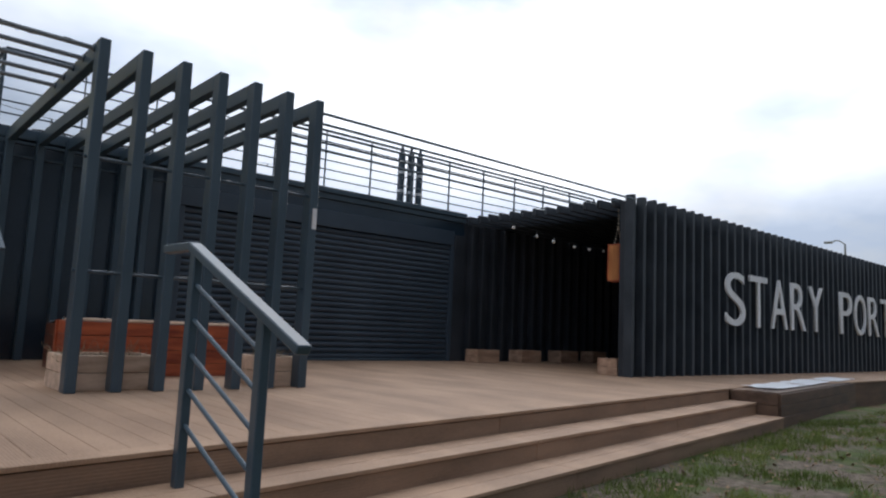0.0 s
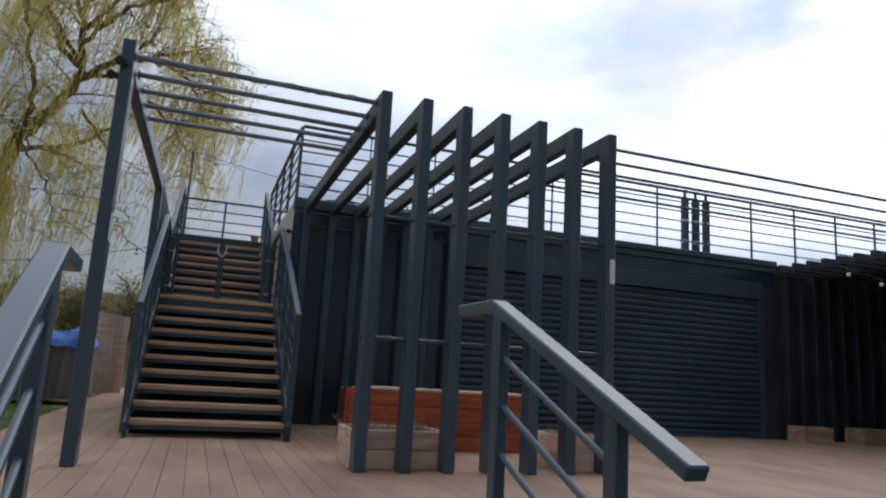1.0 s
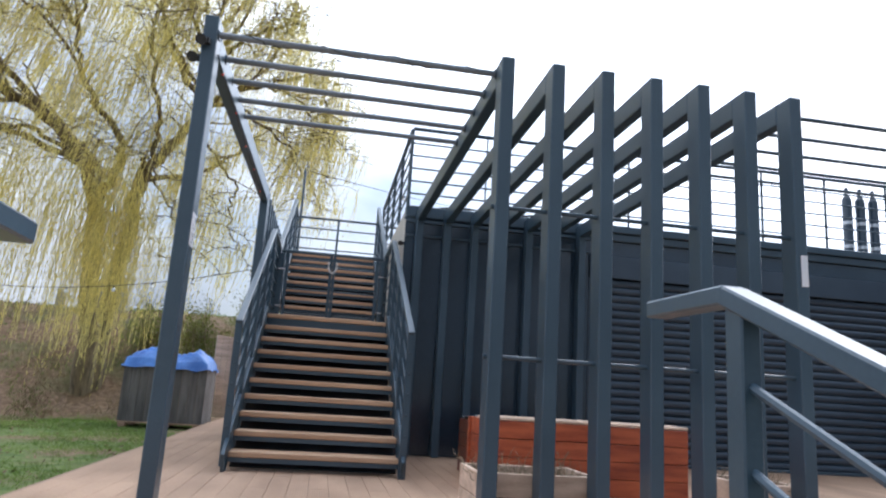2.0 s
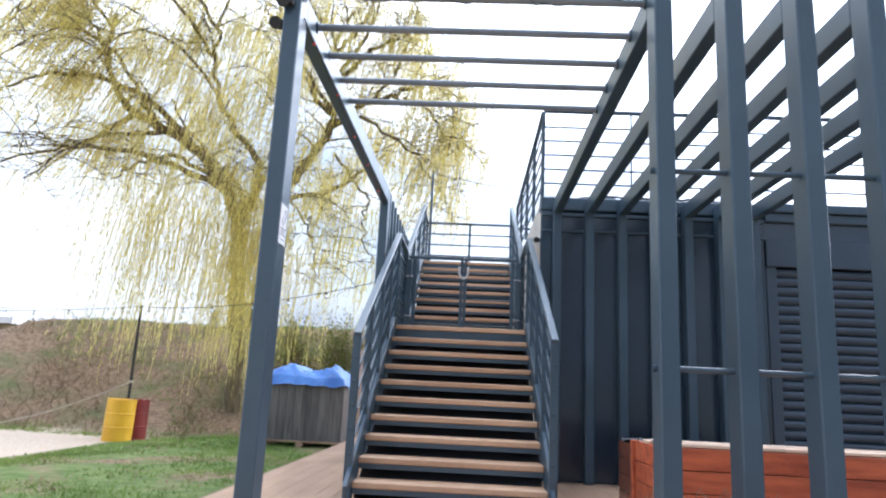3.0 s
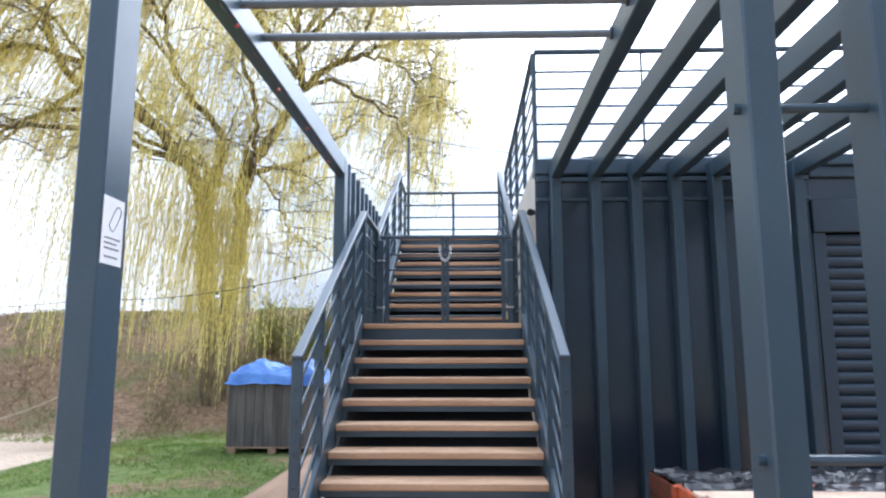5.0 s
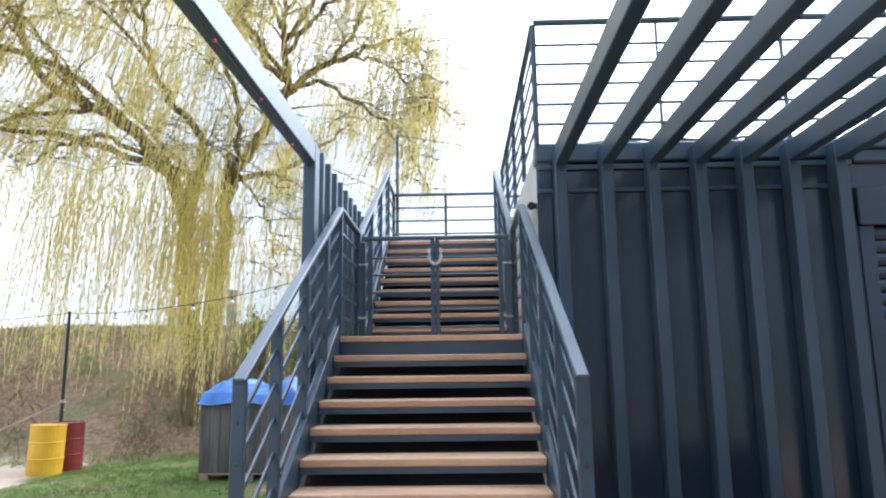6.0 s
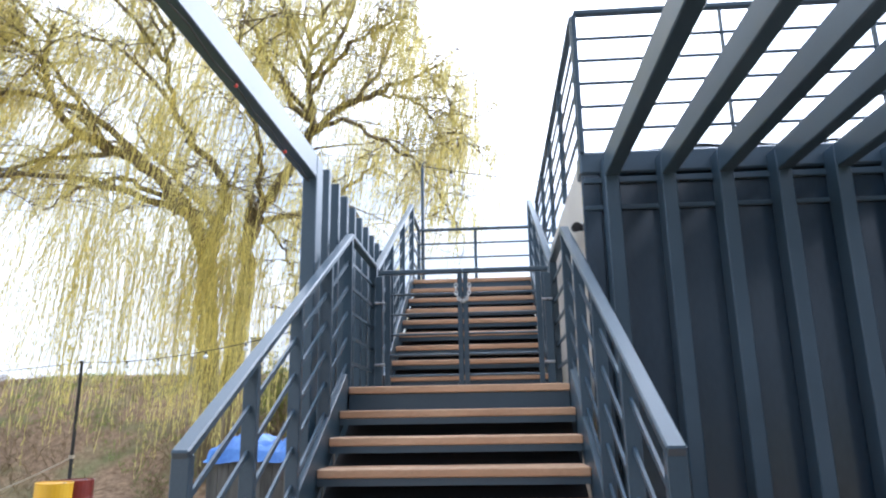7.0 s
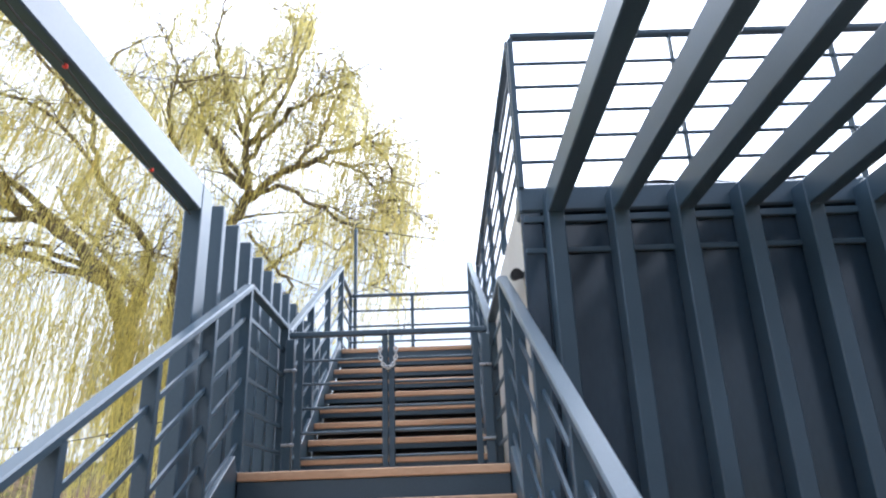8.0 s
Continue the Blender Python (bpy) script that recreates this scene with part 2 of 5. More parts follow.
def tube(bm, pts, radii, n=6):
    """A tapered tube along a list of points."""
    rings = []
    side = Vector((1, 0, 0))
    for i, p in enumerate(pts):
        d = (pts[min(i + 1, len(pts) - 1)] - pts[max(i - 1, 0)])
        d = d.normalized() if d.length > 1e-6 else Vector((0, 0, 1))
        side = side - d * side.dot(d)
        side = side.normalized() if side.length > 1e-4 else d.orthogonal().normalized()
        other = d.cross(side)
        r = radii[i] if isinstance(radii, (list, tuple)) else radii
        rings.append([bm.verts.new(p + (side * math.cos(2 * math.pi * k / n) + other * math.sin(2 * math.pi * k / n)) * r) for k in range(n)])
    for a, b in zip(rings, rings[1:]):
        for k in range(n):
            bm.faces.new((a[k], a[(k + 1) % n], b[(k + 1) % n], b[k]))
    bm.faces.new(rings[-1])
    bm.faces.new(rings[0][::-1])
    return bm


def mesh_of(name, bm, material, smooth=False):
    me = bpy.data.meshes.new(name)
    bmesh.ops.recalc_face_normals(bm, faces=bm.faces)
    bm.to_mesh(me)
    bm.free()
    me.materials.append(material)
    if smooth:
        for p in me.polygons:
            p.use_smooth = True
    return me


def part(name, bm, material, parent=None, label="", smooth=False):
    ob = new(name, mesh_of(name, bm, material, smooth))
    ob.parent = parent
    if label:
        ob["label"] = label
    return ob


def piece(name, me, parent, loc, rot=(0, 0, 0), scale=(1, 1, 1)):
    ob = new(name, me)
    ob.parent = parent
    ob.location, ob.rotation_euler, ob.scale = loc, rot, scale
    return ob


def thing(name, label, category, group="", kind="", loc=(0, 0, 0)):
    ob = new(name)
    ob.empty_display_size = 0.1
    ob.location = loc
    return tagged(ob, label, category, group, kind)


def structure(name, bm, material, label, category):
    return tagged(part(name, bm, material), label, category, "", "structure")


def B():
    return bmesh.new()


# ---- plan ----
PX0, PSTEP, NPOST = 0.994, 0.343, 7            # pergola posts along x
PFRONT, PTOP = -4.157, 2.90
TW, TD = 0.088, 0.152                            # tube section
RISE, RUN, T1Y = 0.1525, 0.2585, -2.05           # lower flight
WX0, WX1, ROOF, BACKY = 0.84, 9.0, 2.96, 5.6    # building
DECKX0, DECKX1 = -1.75, 8.8
SLOPE = math.tan(radians(8.0))


def edge_y(x):
    """Front edge of the deck."""
    return -6.855 + (x - 0.14) * SLOPE


def smooth_step(a, b, v):
    t = min(max((v - a) / (b - a), 0.0), 1.0)
    return t * t * (3 - 2 * t)


def ground_z(x, y):
    """Height of the terrain."""
    base = -0.46
    side = smooth_step(-9, -3, y) * smooth_step(-8.0, -4.0, x) * (1 - smooth_step(-1.2, -0.8, x)) * (1 - smooth_step(5, 8, y))
    base += 0.30 * side
    base -= 0.04 * smooth_step(-5, -8, x)
    foot = 9.3 + 0.05 * (x + 7) if x < 0 else 9.65
    hill = smooth_step(foot, foot + 6.5, y) * smooth_step(-20.5, -13.5, x)
    z = base + 3.2 * hill
    n = noise.noise(Vector((x * 0.35, y * 0.35, 0.3))) * 0.10 + noise.noise(Vector((x * 1.3, y * 1.3, 4.1))) * 0.035
    away = min(1.0, max(0.0, (abs(x - 3.5) - 5.0) / 2.0)) if -7.5 < y < 6 else 1.0
    return z + n * (0.35 + 1.2 * hill) * max(away, 0.25)


# ---- ground ----
def ground_material():
    m = bpy.data.materials.new("ground_cover")
    m.use_nodes = True
    n, l = m.node_tree.nodes, m.node_tree.links
    b = n["Principled BSDF"]
    b.inputs["Roughness"].default_value = 0.95
    b.inputs["Specular IOR Level"].default_value = 0.2
    geo = n.new("ShaderNodeNewGeometry")
    sep = n.new("ShaderNodeSeparateXYZ")
    l.new(geo.outputs["Position"], sep.inputs[0])

    def tex(scale, detail=6):
        t = n.new("ShaderNodeTexNoise")
        t.inputs["Scale"].default_value, t.inputs["Detail"].default_value = scale, detail
        l.new(geo.outputs["Position"], t.inputs["Vector"])
        return t.outputs["Fac"]

    def ramp(src, p0, c0, p1, c1):
        r = n.new("ShaderNodeValToRGB")
        r.color_ramp.elements[0].position, r.color_ramp.elements[0].color = p0, (*c0, 1)
        r.color_ramp.elements[1].position, r.color_ramp.elements[1].color = p1, (*c1, 1)
        l.new(src, r.inputs["Fac"])
        return r.outputs["Color"]

    def mix(f, a, c):
        x = n.new("ShaderNodeMix")
        x.data_type = "RGBA"
        l.new(f, x.inputs["Factor"])
        l.new(a, x.inputs["A"])
        l.new(c, x.inputs["B"])
        return x.outputs["Result"]

    def calc(op, a, c=None, v=None):
        x = n.new("ShaderNodeMath")
        x.operation = op
        x.use_clamp = op in ("MULTIPLY", "MINIMUM")
        l.new(a, x.inputs[0])
        if c is not None:
            l.new(c, x.inputs[1])
        else:
            x.inputs[1].default_value = v
        return x.outputs[0]

    def rng(src, a, c):
        r = n.new("ShaderNodeMapRange")
        r.interpolation_type = "SMOOTHSTEP"
        r.inputs["From Min"].default_value, r.inputs["From Max"].default_value = a, c
        l.new(src, r.inputs["Value"])
        return r.outputs["Result"]

    grass = ramp(tex(5.0), 0.3, (0.085, 0.13, 0.033), 0.7, (0.19, 0.225, 0.08))
    dirt = ramp(tex(9.0), 0.3, (0.145, 0.092, 0.055), 0.7, (0.32, 0.222, 0.142))
    sand = ramp(tex(14.0), 0.3, (0.44, 0.335, 0.245), 0.7, (0.66, 0.54, 0.42))
    wob = calc("MULTIPLY_ADD", tex(0.8), v=3.0)
    xs = calc("ADD", sep.outputs["X"], wob)
    # bare patches in the lawn
    patch = ramp(tex(0.9), 0.50, (0, 0, 0), 0.62, (1, 1, 1))
    low = mix(patch, grass, dirt)
    # slope: mostly dry soil with grass tufts
    tuft = ramp(tex(0.7), 0.50, (0, 0, 0), 0.68, (1, 1, 1))
    slope = mix(tuft, dirt, ramp(tex(6.0), 0.3, (0.10, 0.112, 0.042), 0.7, (0.20, 0.195, 0.095)))
    # trodden ground in front of the terrace
    thin = ramp(tex(2.3), 0.40, (0, 0, 0), 0.55, (1, 1, 1))
    worn = mix(thin, ramp(tex(7.0), 0.3, (0.040, 0.062, 0.018), 0.7, (0.10, 0.125, 0.04)), ramp(tex(11.0), 0.3, (0.075, 0.055, 0.038), 0.7, (0.22, 0.175, 0.135)))
    low = mix(rng(sep.outputs["Y"], -5.4, -6.4), low, worn)
    up = rng(sep.outputs["Y"], 8.6, 10.0)
    cover = mix(up, low, slope)
    # sand of the beach left of the lawn: bounded by a slanted line
    dx = calc("MULTIPLY_ADD", sep.outputs["Y"], v=0.16)
    n_add = dx.node
    l.new(sep.outputs["X"], n_add.inputs[2])
    w2 = calc("ADD", dx, calc("MULTIPLY_ADD", tex(0.7), v=2.2))
    lim = rng(w2, -3.95, -4.5)
    lim2 = rng(sep.outputs["Y"], 10.0, 9.0)
    cover = mix(calc("MULTIPLY", lim, lim2), cover, sand)
    l.new(cover, b.inputs["Base Color"])
    bp = n.new("ShaderNodeBump")
    bp.inputs["Strength"].default_value, bp.inputs["Distance"].default_value = 0.8, 0.03
    l.new(tex(22.0, 8), bp.inputs["Height"])
    l.new(bp.outputs["Normal"], b.inputs["Normal"])
    return m


def axis_steps(far, near, fine, coarse):
    vals, v = [], -far
    while v < far:
        vals.append(v)
        d = abs(v - near)
        v += fine if d < 22 else coarse * (1 + d / 60)
    return vals + [far]


def build_ground():
    xs, ys = axis_steps(900, -4, 0.5, 8.0), axis_steps(900, 4, 0.5, 8.0)
    verts = [(x, y, ground_z(x, y)) for y in ys for x in xs]
    w = len(xs)
    faces = [(j * w + i, j * w + i + 1, (j + 1) * w + i + 1, (j + 1) * w + i) for j in range(len(ys) - 1) for i in range(w - 1)]
    me = bpy.data.meshes.new("ground")
    me.from_pydata(verts, [], faces)
    me.materials.append(ground_material())
    for p in me.polygons:
        p.use_smooth = True
    tagged(new("ground", me), "patchy spring lawn, pale sand and a bare earth bank", "ground", "", "structure")


build_ground()

# ---- building ----
bm = B()
box(bm, WX0, 3.198, 0.0, 0.12, -0.02, ROOF - 0.20)
wall_front = structure("wall_front", bm, WALLP, "dark anthracite sheet-metal container wall", "wall")
for z0, z1, d in ((2.745, 2.785, 0.034), (2.57, 2.60, 0.028)):
    bm = B()
    box(bm, WX0 - 0.001, 3.198, -d, -0.002, z0, z1, 0.004)
    part("flashing", bm, STEEL, wall_front)
bm = B()
box(bm, WX0 - 0.02, 3.198, -0.03, 0.14, ROOF - 0.15, ROOF, 0.012)
part("parapet", bm, STEEL, wall_front)
bm = B()
box(bm, WX0 - 0.015, WX0 + 0.10, -0.016, 0.0, -0.02, ROOF - 0.15, 0.004)
part("corner_trim", bm, WALLP, wall_front)

bm = B()
box(bm, WX0, WX0 + 0.12, 0.124, BACKY, -0.02, ROOF - 0.002)
wall_west = structure("wall_west", bm, LIGHTWALL, "cream sheet-metal side wall beside the stairs", "wall")
bm = B()
box(bm, WX0 + 0.12, 13.9, BACKY - 0.12, BACKY, -0.02, ROOF - 0.002)
structure("wall_back", bm, WALLP, "dark anthracite sheet-metal rear wall", "wall")
bm = B()
box(bm, WX0 + 0.125, 24.0, 0.16, BACKY - 0.125, ROOF - 0.16, ROOF - 0.01)
structure("roof", bm, ROOFM, "flat roof terrace of dark felt", "roof")

# fascia above the roller shutter
bm = B()
box(bm, 3.20, WX1, 0.0, 0.14, 2.50, ROOF - 0.20)
fascia = structure("fascia", bm, WALLP, "dark anthracite fascia over the roller shutter", "wall")
bm = B()
box(bm, 3.20, WX1, -0.05, 0.14, ROOF - 0.198, ROOF - 0.10, 0.01)
part("cornice", bm, STEEL, fascia)
bm = B()
box(bm, 3.20, WX1, -0.09, 0.14, ROOF - 0.098, ROOF, 0.01)
part("gutter", bm, STEEL, fascia)
bm = B()
box(bm, 3.20, 8.72, -0.035, -0.002, 2.28, 2.57, 0.008)
part("shutter_box", bm, SHUT, fascia)
bm = B()
box(bm, 8.725, WX1, -0.04, 0.12, -0.02, 2.498, 0.006)
part("pilaster", bm, BLACK, fascia)
bm = B()
box(bm, 3.20, 3.31, -0.012, 0.12, -0.02, 2.278, 0.004)
part("guide_rail", bm, SHUT, fascia)
bm = B()
box(bm, 8.64, 8.722, -0.03, 0.12, -0.02, 2.278, 0.004)
part("guide_rail", bm, SHUT, fascia)

shutter = thing("roller_shutter", "closed dark blue-grey metal roller shutter with narrow slats", "shutter", "", "structure", (3.31, 0.02, 0.0))
bm = B()
prof = [(0.022, 0.0), (0.004, 0.010), (-0.016, 0.036), (-0.018, 0.062), (-0.008, 0.086), (0.022, 0.097)]
vs = [[bm.verts.new((x, y, z)) for y, z in prof] for x in (0, 5.33)]
for k in range(len(prof) - 1):
    bm.faces.new((vs[0][k], vs[1][k], vs[1][k + 1], vs[0][k + 1]))
bm.faces.new((vs[0][0], vs[0][-1], vs[1][-1], vs[1][0]))
slat_me = mesh_of("shutter_slat", bm, SHUT)
for k in range(23):
    piece("shutter_slat", slat_me, shutter, (0, 0, 0.03 + 0.0975 * k))
bm = B()
box(bm, 0, 5.33, -0.03, 0.03, 0.0, 0.04, 0.006)
part("bottom_rail", bm, STEEL, shutter)

# roof railing
def railing(name, runs, z0, top, bars, label, spacing=0.958, w=0.04, r=0.0115, slim=0.012):
    rail = thing(name, label, "railing")
    for p, q in runs:
        p, q = Vector(p), Vector(q)
        d = q - p
        n = max(1, round(d.length / spacing))
        for k in range(n + 1):
            a = p + d * k / n
            part("post", bar(B(), (a.x, a.y, z0), (a.x, a.y, top - 0.02), w, slim if k not in (0, n) else 0.03, 0, up=d), STEEL, rail)
        part("top_rail", bar(B(), (p.x, p.y, top), (q.x, q.y, top), 0.05, 0.036, 0.006), STEEL, rail)
        for z in bars:
            part("bar", pipe(B(), (p.x, p.y, z), (q.x, q.y, z), r, n=6), STEEL, rail)
    return rail


RB = (3.76, 3.60, 3.435, 3.27, 3.11)
railing("roof_railing", [((WX0, -0.03, 0), (WX0 + 0.958 * 13, -0.03, 0)), ((WX0, 0.02, 0), (WX0, 4.15, 0)), ((WX0 + 0.05, BACKY - 0.06, 0), (22, BACKY - 0.06, 0))], ROOF - 0.01, 3.95, RB, "dark grey steel railing round the roof terrace")

# ---- covered passage behind the slatted wall ----
SX0, SN, SSTEP = 9.05, 46, 0.315
bm = B()
box(bm, SX0 - 0.02, SX0 + SN * SSTEP, -3.80, -3.70, -0.02, 2.84)
slat_wall = structure("wall_slatted", bm, BLACK, "black wall clad with upright slats", "wall")
bm = B()
box(bm, -0.04, 0.04, -0.075, 0.075, 0.0, 2.93, 0.005)
slat_me = mesh_of("slat", bm, BLACKPOST)
for k in range(SN):
    piece("slat", slat_me, slat_wall, (SX0 + k * SSTEP, -3.878, 0.0))
bm = B()
box(bm, WX1 + 0.002, SX0 + SN * SSTEP, 0.0, 0.12, -0.02, 2.86)
back_wall = structure("wall_passage", bm, BLACK, "black wall with upright fins in the covered passage", "wall")
bm = B()
box(bm, -0.04, 0.04, -0.14, -0.002, 0.0, 2.74, 0.005)
fin_me = mesh_of("fin", bm, BLACK)
bm = B()
box(bm, -0.12, SN * SSTEP, -0.035, 0.035, 2.745, 2.885, 0.005)
joist_me = mesh_of("joist", bm, BLACKPOST)
for k in range(13):
    piece("joist", joist_me, back_wall, (SX0, -0.20 - 0.285 * k, 0.0))
for k in range(SN):
    piece("fin", fin_me, back_wall, (SX0 + 0.1 + k * SSTEP, 0.0, 0.0))
bm = B()
box(bm, SX0 + 0.9, SX0 + SN * SSTEP, -3.69, -0.01, 2.89, 2.92)
structure("ceiling", bm, BLACK, "black roof sheet over the passage", "ceiling")
bm = B()
box(bm, SX0 + SN * SSTEP, SX0 + SN * SSTEP + 0.1, -3.79, 0.1, -0.02, 2.9)
structure("wall_end", bm, BLACK, "black end wall of the passage", "wall")


# ---- deck ----
deck = thing("deck", "tan composite terrace decking", "deck", "", "structure")
bm = B()
bmesh.ops.create_cube(bm, size=1, matrix=Matrix.Translation((0, 0.5, -0.0125)) @ Matrix.Diagonal((0.1412, 1, 0.025, 1)))
es = [e for e in bm.edges if abs(e.verts[0].co.z) < 1e-4 and abs(e.verts[1].co.z) < 1e-4 and abs(e.verts[0].co.x - e.verts[1].co.x) < 1e-4]
bmesh.ops.bevel(bm, geom=es, offset=0.002, segments=1, affect="EDGES")
board_me = mesh_of("board", bm, DECK)
BW = 0.1435
k = 0
x = DECKX0 + BW / 2
while x < 22.0:
    front = edge_y(x) + 0.02 if x < DECKX1 else -5.6
    stop = 8.5 if x < WX0 - BW else (-0.01 if x < SX0 - BW else (-3.78 if x > 14 else -0.01))
    cut = -2.9 + 0.6 * (k % 3)
    for a, b in ((front, cut), (cut + 0.004, stop)):
        if b - a > 0.05:
            piece("board", board_me, deck, (x, a, 0.0), (0, 0, 0), (1, b - a, 1))
    x += BW
    k += 1
bm = B()
vs = [bm.verts.new(c) for c in ((DECKX0, edge_y(DECKX0) + 0.05, -0.03), (DECKX1, edge_y(DECKX1) + 0.05, -0.03), (24, -5.55, -0.03), (24, 8.45, -0.03), (DECKX0, 8.45, -0.03))]
top = bm.faces.new(vs)
r = bmesh.ops.extrude_face_region(bm, geom=[top])
bmesh.ops.translate(bm, vec=(0, 0, -0.44), verts=[v for v in r["geom"] if isinstance(v, bmesh.types.BMVert)])
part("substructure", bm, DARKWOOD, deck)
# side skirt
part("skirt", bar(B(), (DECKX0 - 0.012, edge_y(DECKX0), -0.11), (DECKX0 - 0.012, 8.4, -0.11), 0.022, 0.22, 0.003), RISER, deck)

steps = thing("deck_steps", "three long tan composite steps up to the terrace", "steps", "", "structure")
ALONG = Vector((1, SLOPE, 0)).normalized()
OUT = Vector((SLOPE, -1, 0)).normalized()
SR = 0.153


def step_line(off, z, x0=DECKX0, x1=DECKX1):
    a = Vector((x0, edge_y(x0), z)) + OUT * off
    b = Vector((x1, edge_y(x1), z)) + OUT * off
    return a, b


def split(a, b, n):
    for k in range(n):
        yield a + (b - a) * (k / n) + ALONG * 0.002, a + (b - a) * ((k + 1) / n) - ALONG * 0.002


for level, (o0, o1) in enumerate(((-0.13, 0.012), (0.0, 0.36), (0.34, 0.70))):
    z = -SR * level
    boards = 1 if level == 0 else 2
    for j in range(boards):
        wid = (o1 - o0) / boards
        a, b = step_line(o0 + wid * (j + 0.5), z - 0.0125 + (0.004 if level == 0 else 0))
        for p, q in split(a, b, 4):
            part("tread_board", bar(B(), p, q, wid - 0.005, 0.025, 0.003), DECK, steps)
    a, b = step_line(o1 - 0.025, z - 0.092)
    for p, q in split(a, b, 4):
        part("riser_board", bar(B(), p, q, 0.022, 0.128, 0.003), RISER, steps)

# side platform over the ends of the steps
plat = thing("side_platform", "low platform of dark wet boards beside the steps", "platform", "", "structure")
for k in range(5):
    y0 = 0.0 + 0.143 * k
    p = Vector((8.86, edge_y(8.86), -0.02)) + OUT * (-0.1 + y0 + 0.07)
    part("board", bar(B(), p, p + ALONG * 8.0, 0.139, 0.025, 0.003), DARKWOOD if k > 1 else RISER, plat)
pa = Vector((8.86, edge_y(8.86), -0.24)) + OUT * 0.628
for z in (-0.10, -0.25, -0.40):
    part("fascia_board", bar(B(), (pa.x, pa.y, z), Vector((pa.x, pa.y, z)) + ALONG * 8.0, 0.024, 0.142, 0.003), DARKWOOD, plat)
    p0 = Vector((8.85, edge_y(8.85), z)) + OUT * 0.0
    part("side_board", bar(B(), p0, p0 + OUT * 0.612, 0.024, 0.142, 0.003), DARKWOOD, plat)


# ---- pergola ----
pergola = thing("pergola", "anthracite steel portal-frame pergola over the stairs", "pergola")


def portal(x, back_y, front=PFRONT, rise=0.0, skew=0.0):
    part("post", box(B(), x - TW / 2, x + TW / 2, front, front + TD, 0.0, PTOP + rise, 0.006), STEEL, pergola)
    part("beam", bar(B(), (x, front + TD + 0.001, PTOP - TD / 2), (x + skew, back_y - 0.001, PTOP - TD / 2), TW - 0.002, TD, 0.006), STEEL, pergola)
    part("back_post", box(B(), x + skew - TW / 2, x + skew + TW / 2, back_y, back_y + TD - 0.003, 0.0, PTOP - 0.002, 0.006), STEEL, pergola)


for k in range(NPOST):
    portal(PX0 + PSTEP * k, -0.155)
LX = -0.895
portal(LX, -0.325, -4.02, 0.07, 0.05)
XR = PX0 + PSTEP * (NPOST - 1)
for y in (-3.985, -3.65, -3.31, -2.965, -2.625):
    part("crossbar", pipe(B(), (LX + TW / 2, y, 2.855), (PX0 - TW / 2, y, 2.85), 0.021, n=12), BARPAINT, pergola)
    for xx, s in ((LX + TW / 2, 1), (PX0 - TW / 2, -1)):
        part("flange", pipe(B(), (xx, y, 2.852), (xx + s * 0.010, y, 2.852), 0.034, n=12), STEEL, pergola)
    part("crossbar", pipe(B(), (XR + TW / 2, y, 2.83), (SX0 - 0.04, y, 2.83), 0.016, n=8), STEEL, pergola)
for z in (1.90, 0.968):
    for k in range(NPOST - 1):
        x = PX0 + PSTEP * k
        part("rung", pipe(B(), (x + TW / 2, PFRONT + 0.06, z), (x + PSTEP - TW / 2, PFRONT + 0.06, z), 0.014, n=8), STEEL, pergola)
    part("bolt_end", pipe(B(), (PX0 - TW / 2 - 0.02, PFRONT + 0.06, z), (PX0 - TW / 2, PFRONT + 0.06, z), 0.016, n=8), STEEL, pergola)

# slatted screen on the open side of the stairs
screen = thing("slat_screen", "row of upright anthracite steel slats beside the stairs", "screen")
for k in range(14):
    y = 0.095 + 0.288 * k
    part("slat", box(B(), -0.90, -0.82, y - 0.03, y + 0.03, 0.0, 2.95, 0.005), STEEL, screen)


# ---- stairs ----
stairs = thing("outdoor_staircase", "steel staircase with tan composite treads in two flights", "stairs")
HW = 0.71
TOPN = 9
RISE2, T11Y = (2.965 - 1.525) / TOPN, 1.93


def tread(y, z, depth=0.29):
    t = part("tread", box(B(), -HW, HW, y, y + depth, z - 0.045, z, 0.006), TREAD, stairs)
    part("tread_angle", box(B(), -HW, HW, y + 0.012, y + 0.05, z - 0.085, z - 0.047), STEEL, t)
    return t


for k in range(1, 10):
    tread(T1Y + RUN * (k - 1), RISE * k)
LY = T1Y + RUN * 9
for j in range(11):
    y = LY + 0.145 * j
    part("landing_board", box(B(), -HW, HW, y, y + 0.141, 1.48, 1.525, 0.005), TREAD, stairs)
part("landing_beam", box(B(), -HW, HW, LY + 0.015, LY + 0.07, 1.36, 1.478, 0.004), STEEL, stairs)
for k in range(1, TOPN):
    tread(T11Y + 0.2575 * (k - 1), 1.525 + RISE2 * k)
TY = T11Y + 0.2575 * (TOPN - 1)
for j in range(7):
    y = TY + 0.145 * j
    part("landing_board", box(B(), -HW, WX0 - 0.03, y, y + 0.141, 2.92, 2.965, 0.005), TREAD, stairs)
part("landing_beam", box(B(), -HW, HW, TY + 0.015, TY + 0.07, 2.80, 2.918, 0.004), STEEL, stairs)
# added black sheets that stand in for the shade in the open risers
part("void_shade", bar(B(), (0, T1Y + 0.12, 0.02), (0, LY + 0.12, 1.35), 2 * HW - 0.01, 0.012, up=(0, -RISE, RUN)), BLACK, stairs)
part("void_shade", bar(B(), (0, T11Y + 0.02, 1.46), (0, TY + 0.02, 2.79), 2 * HW - 0.01, 0.012, up=(0, -RISE2, 0.2575)), BLACK, stairs)
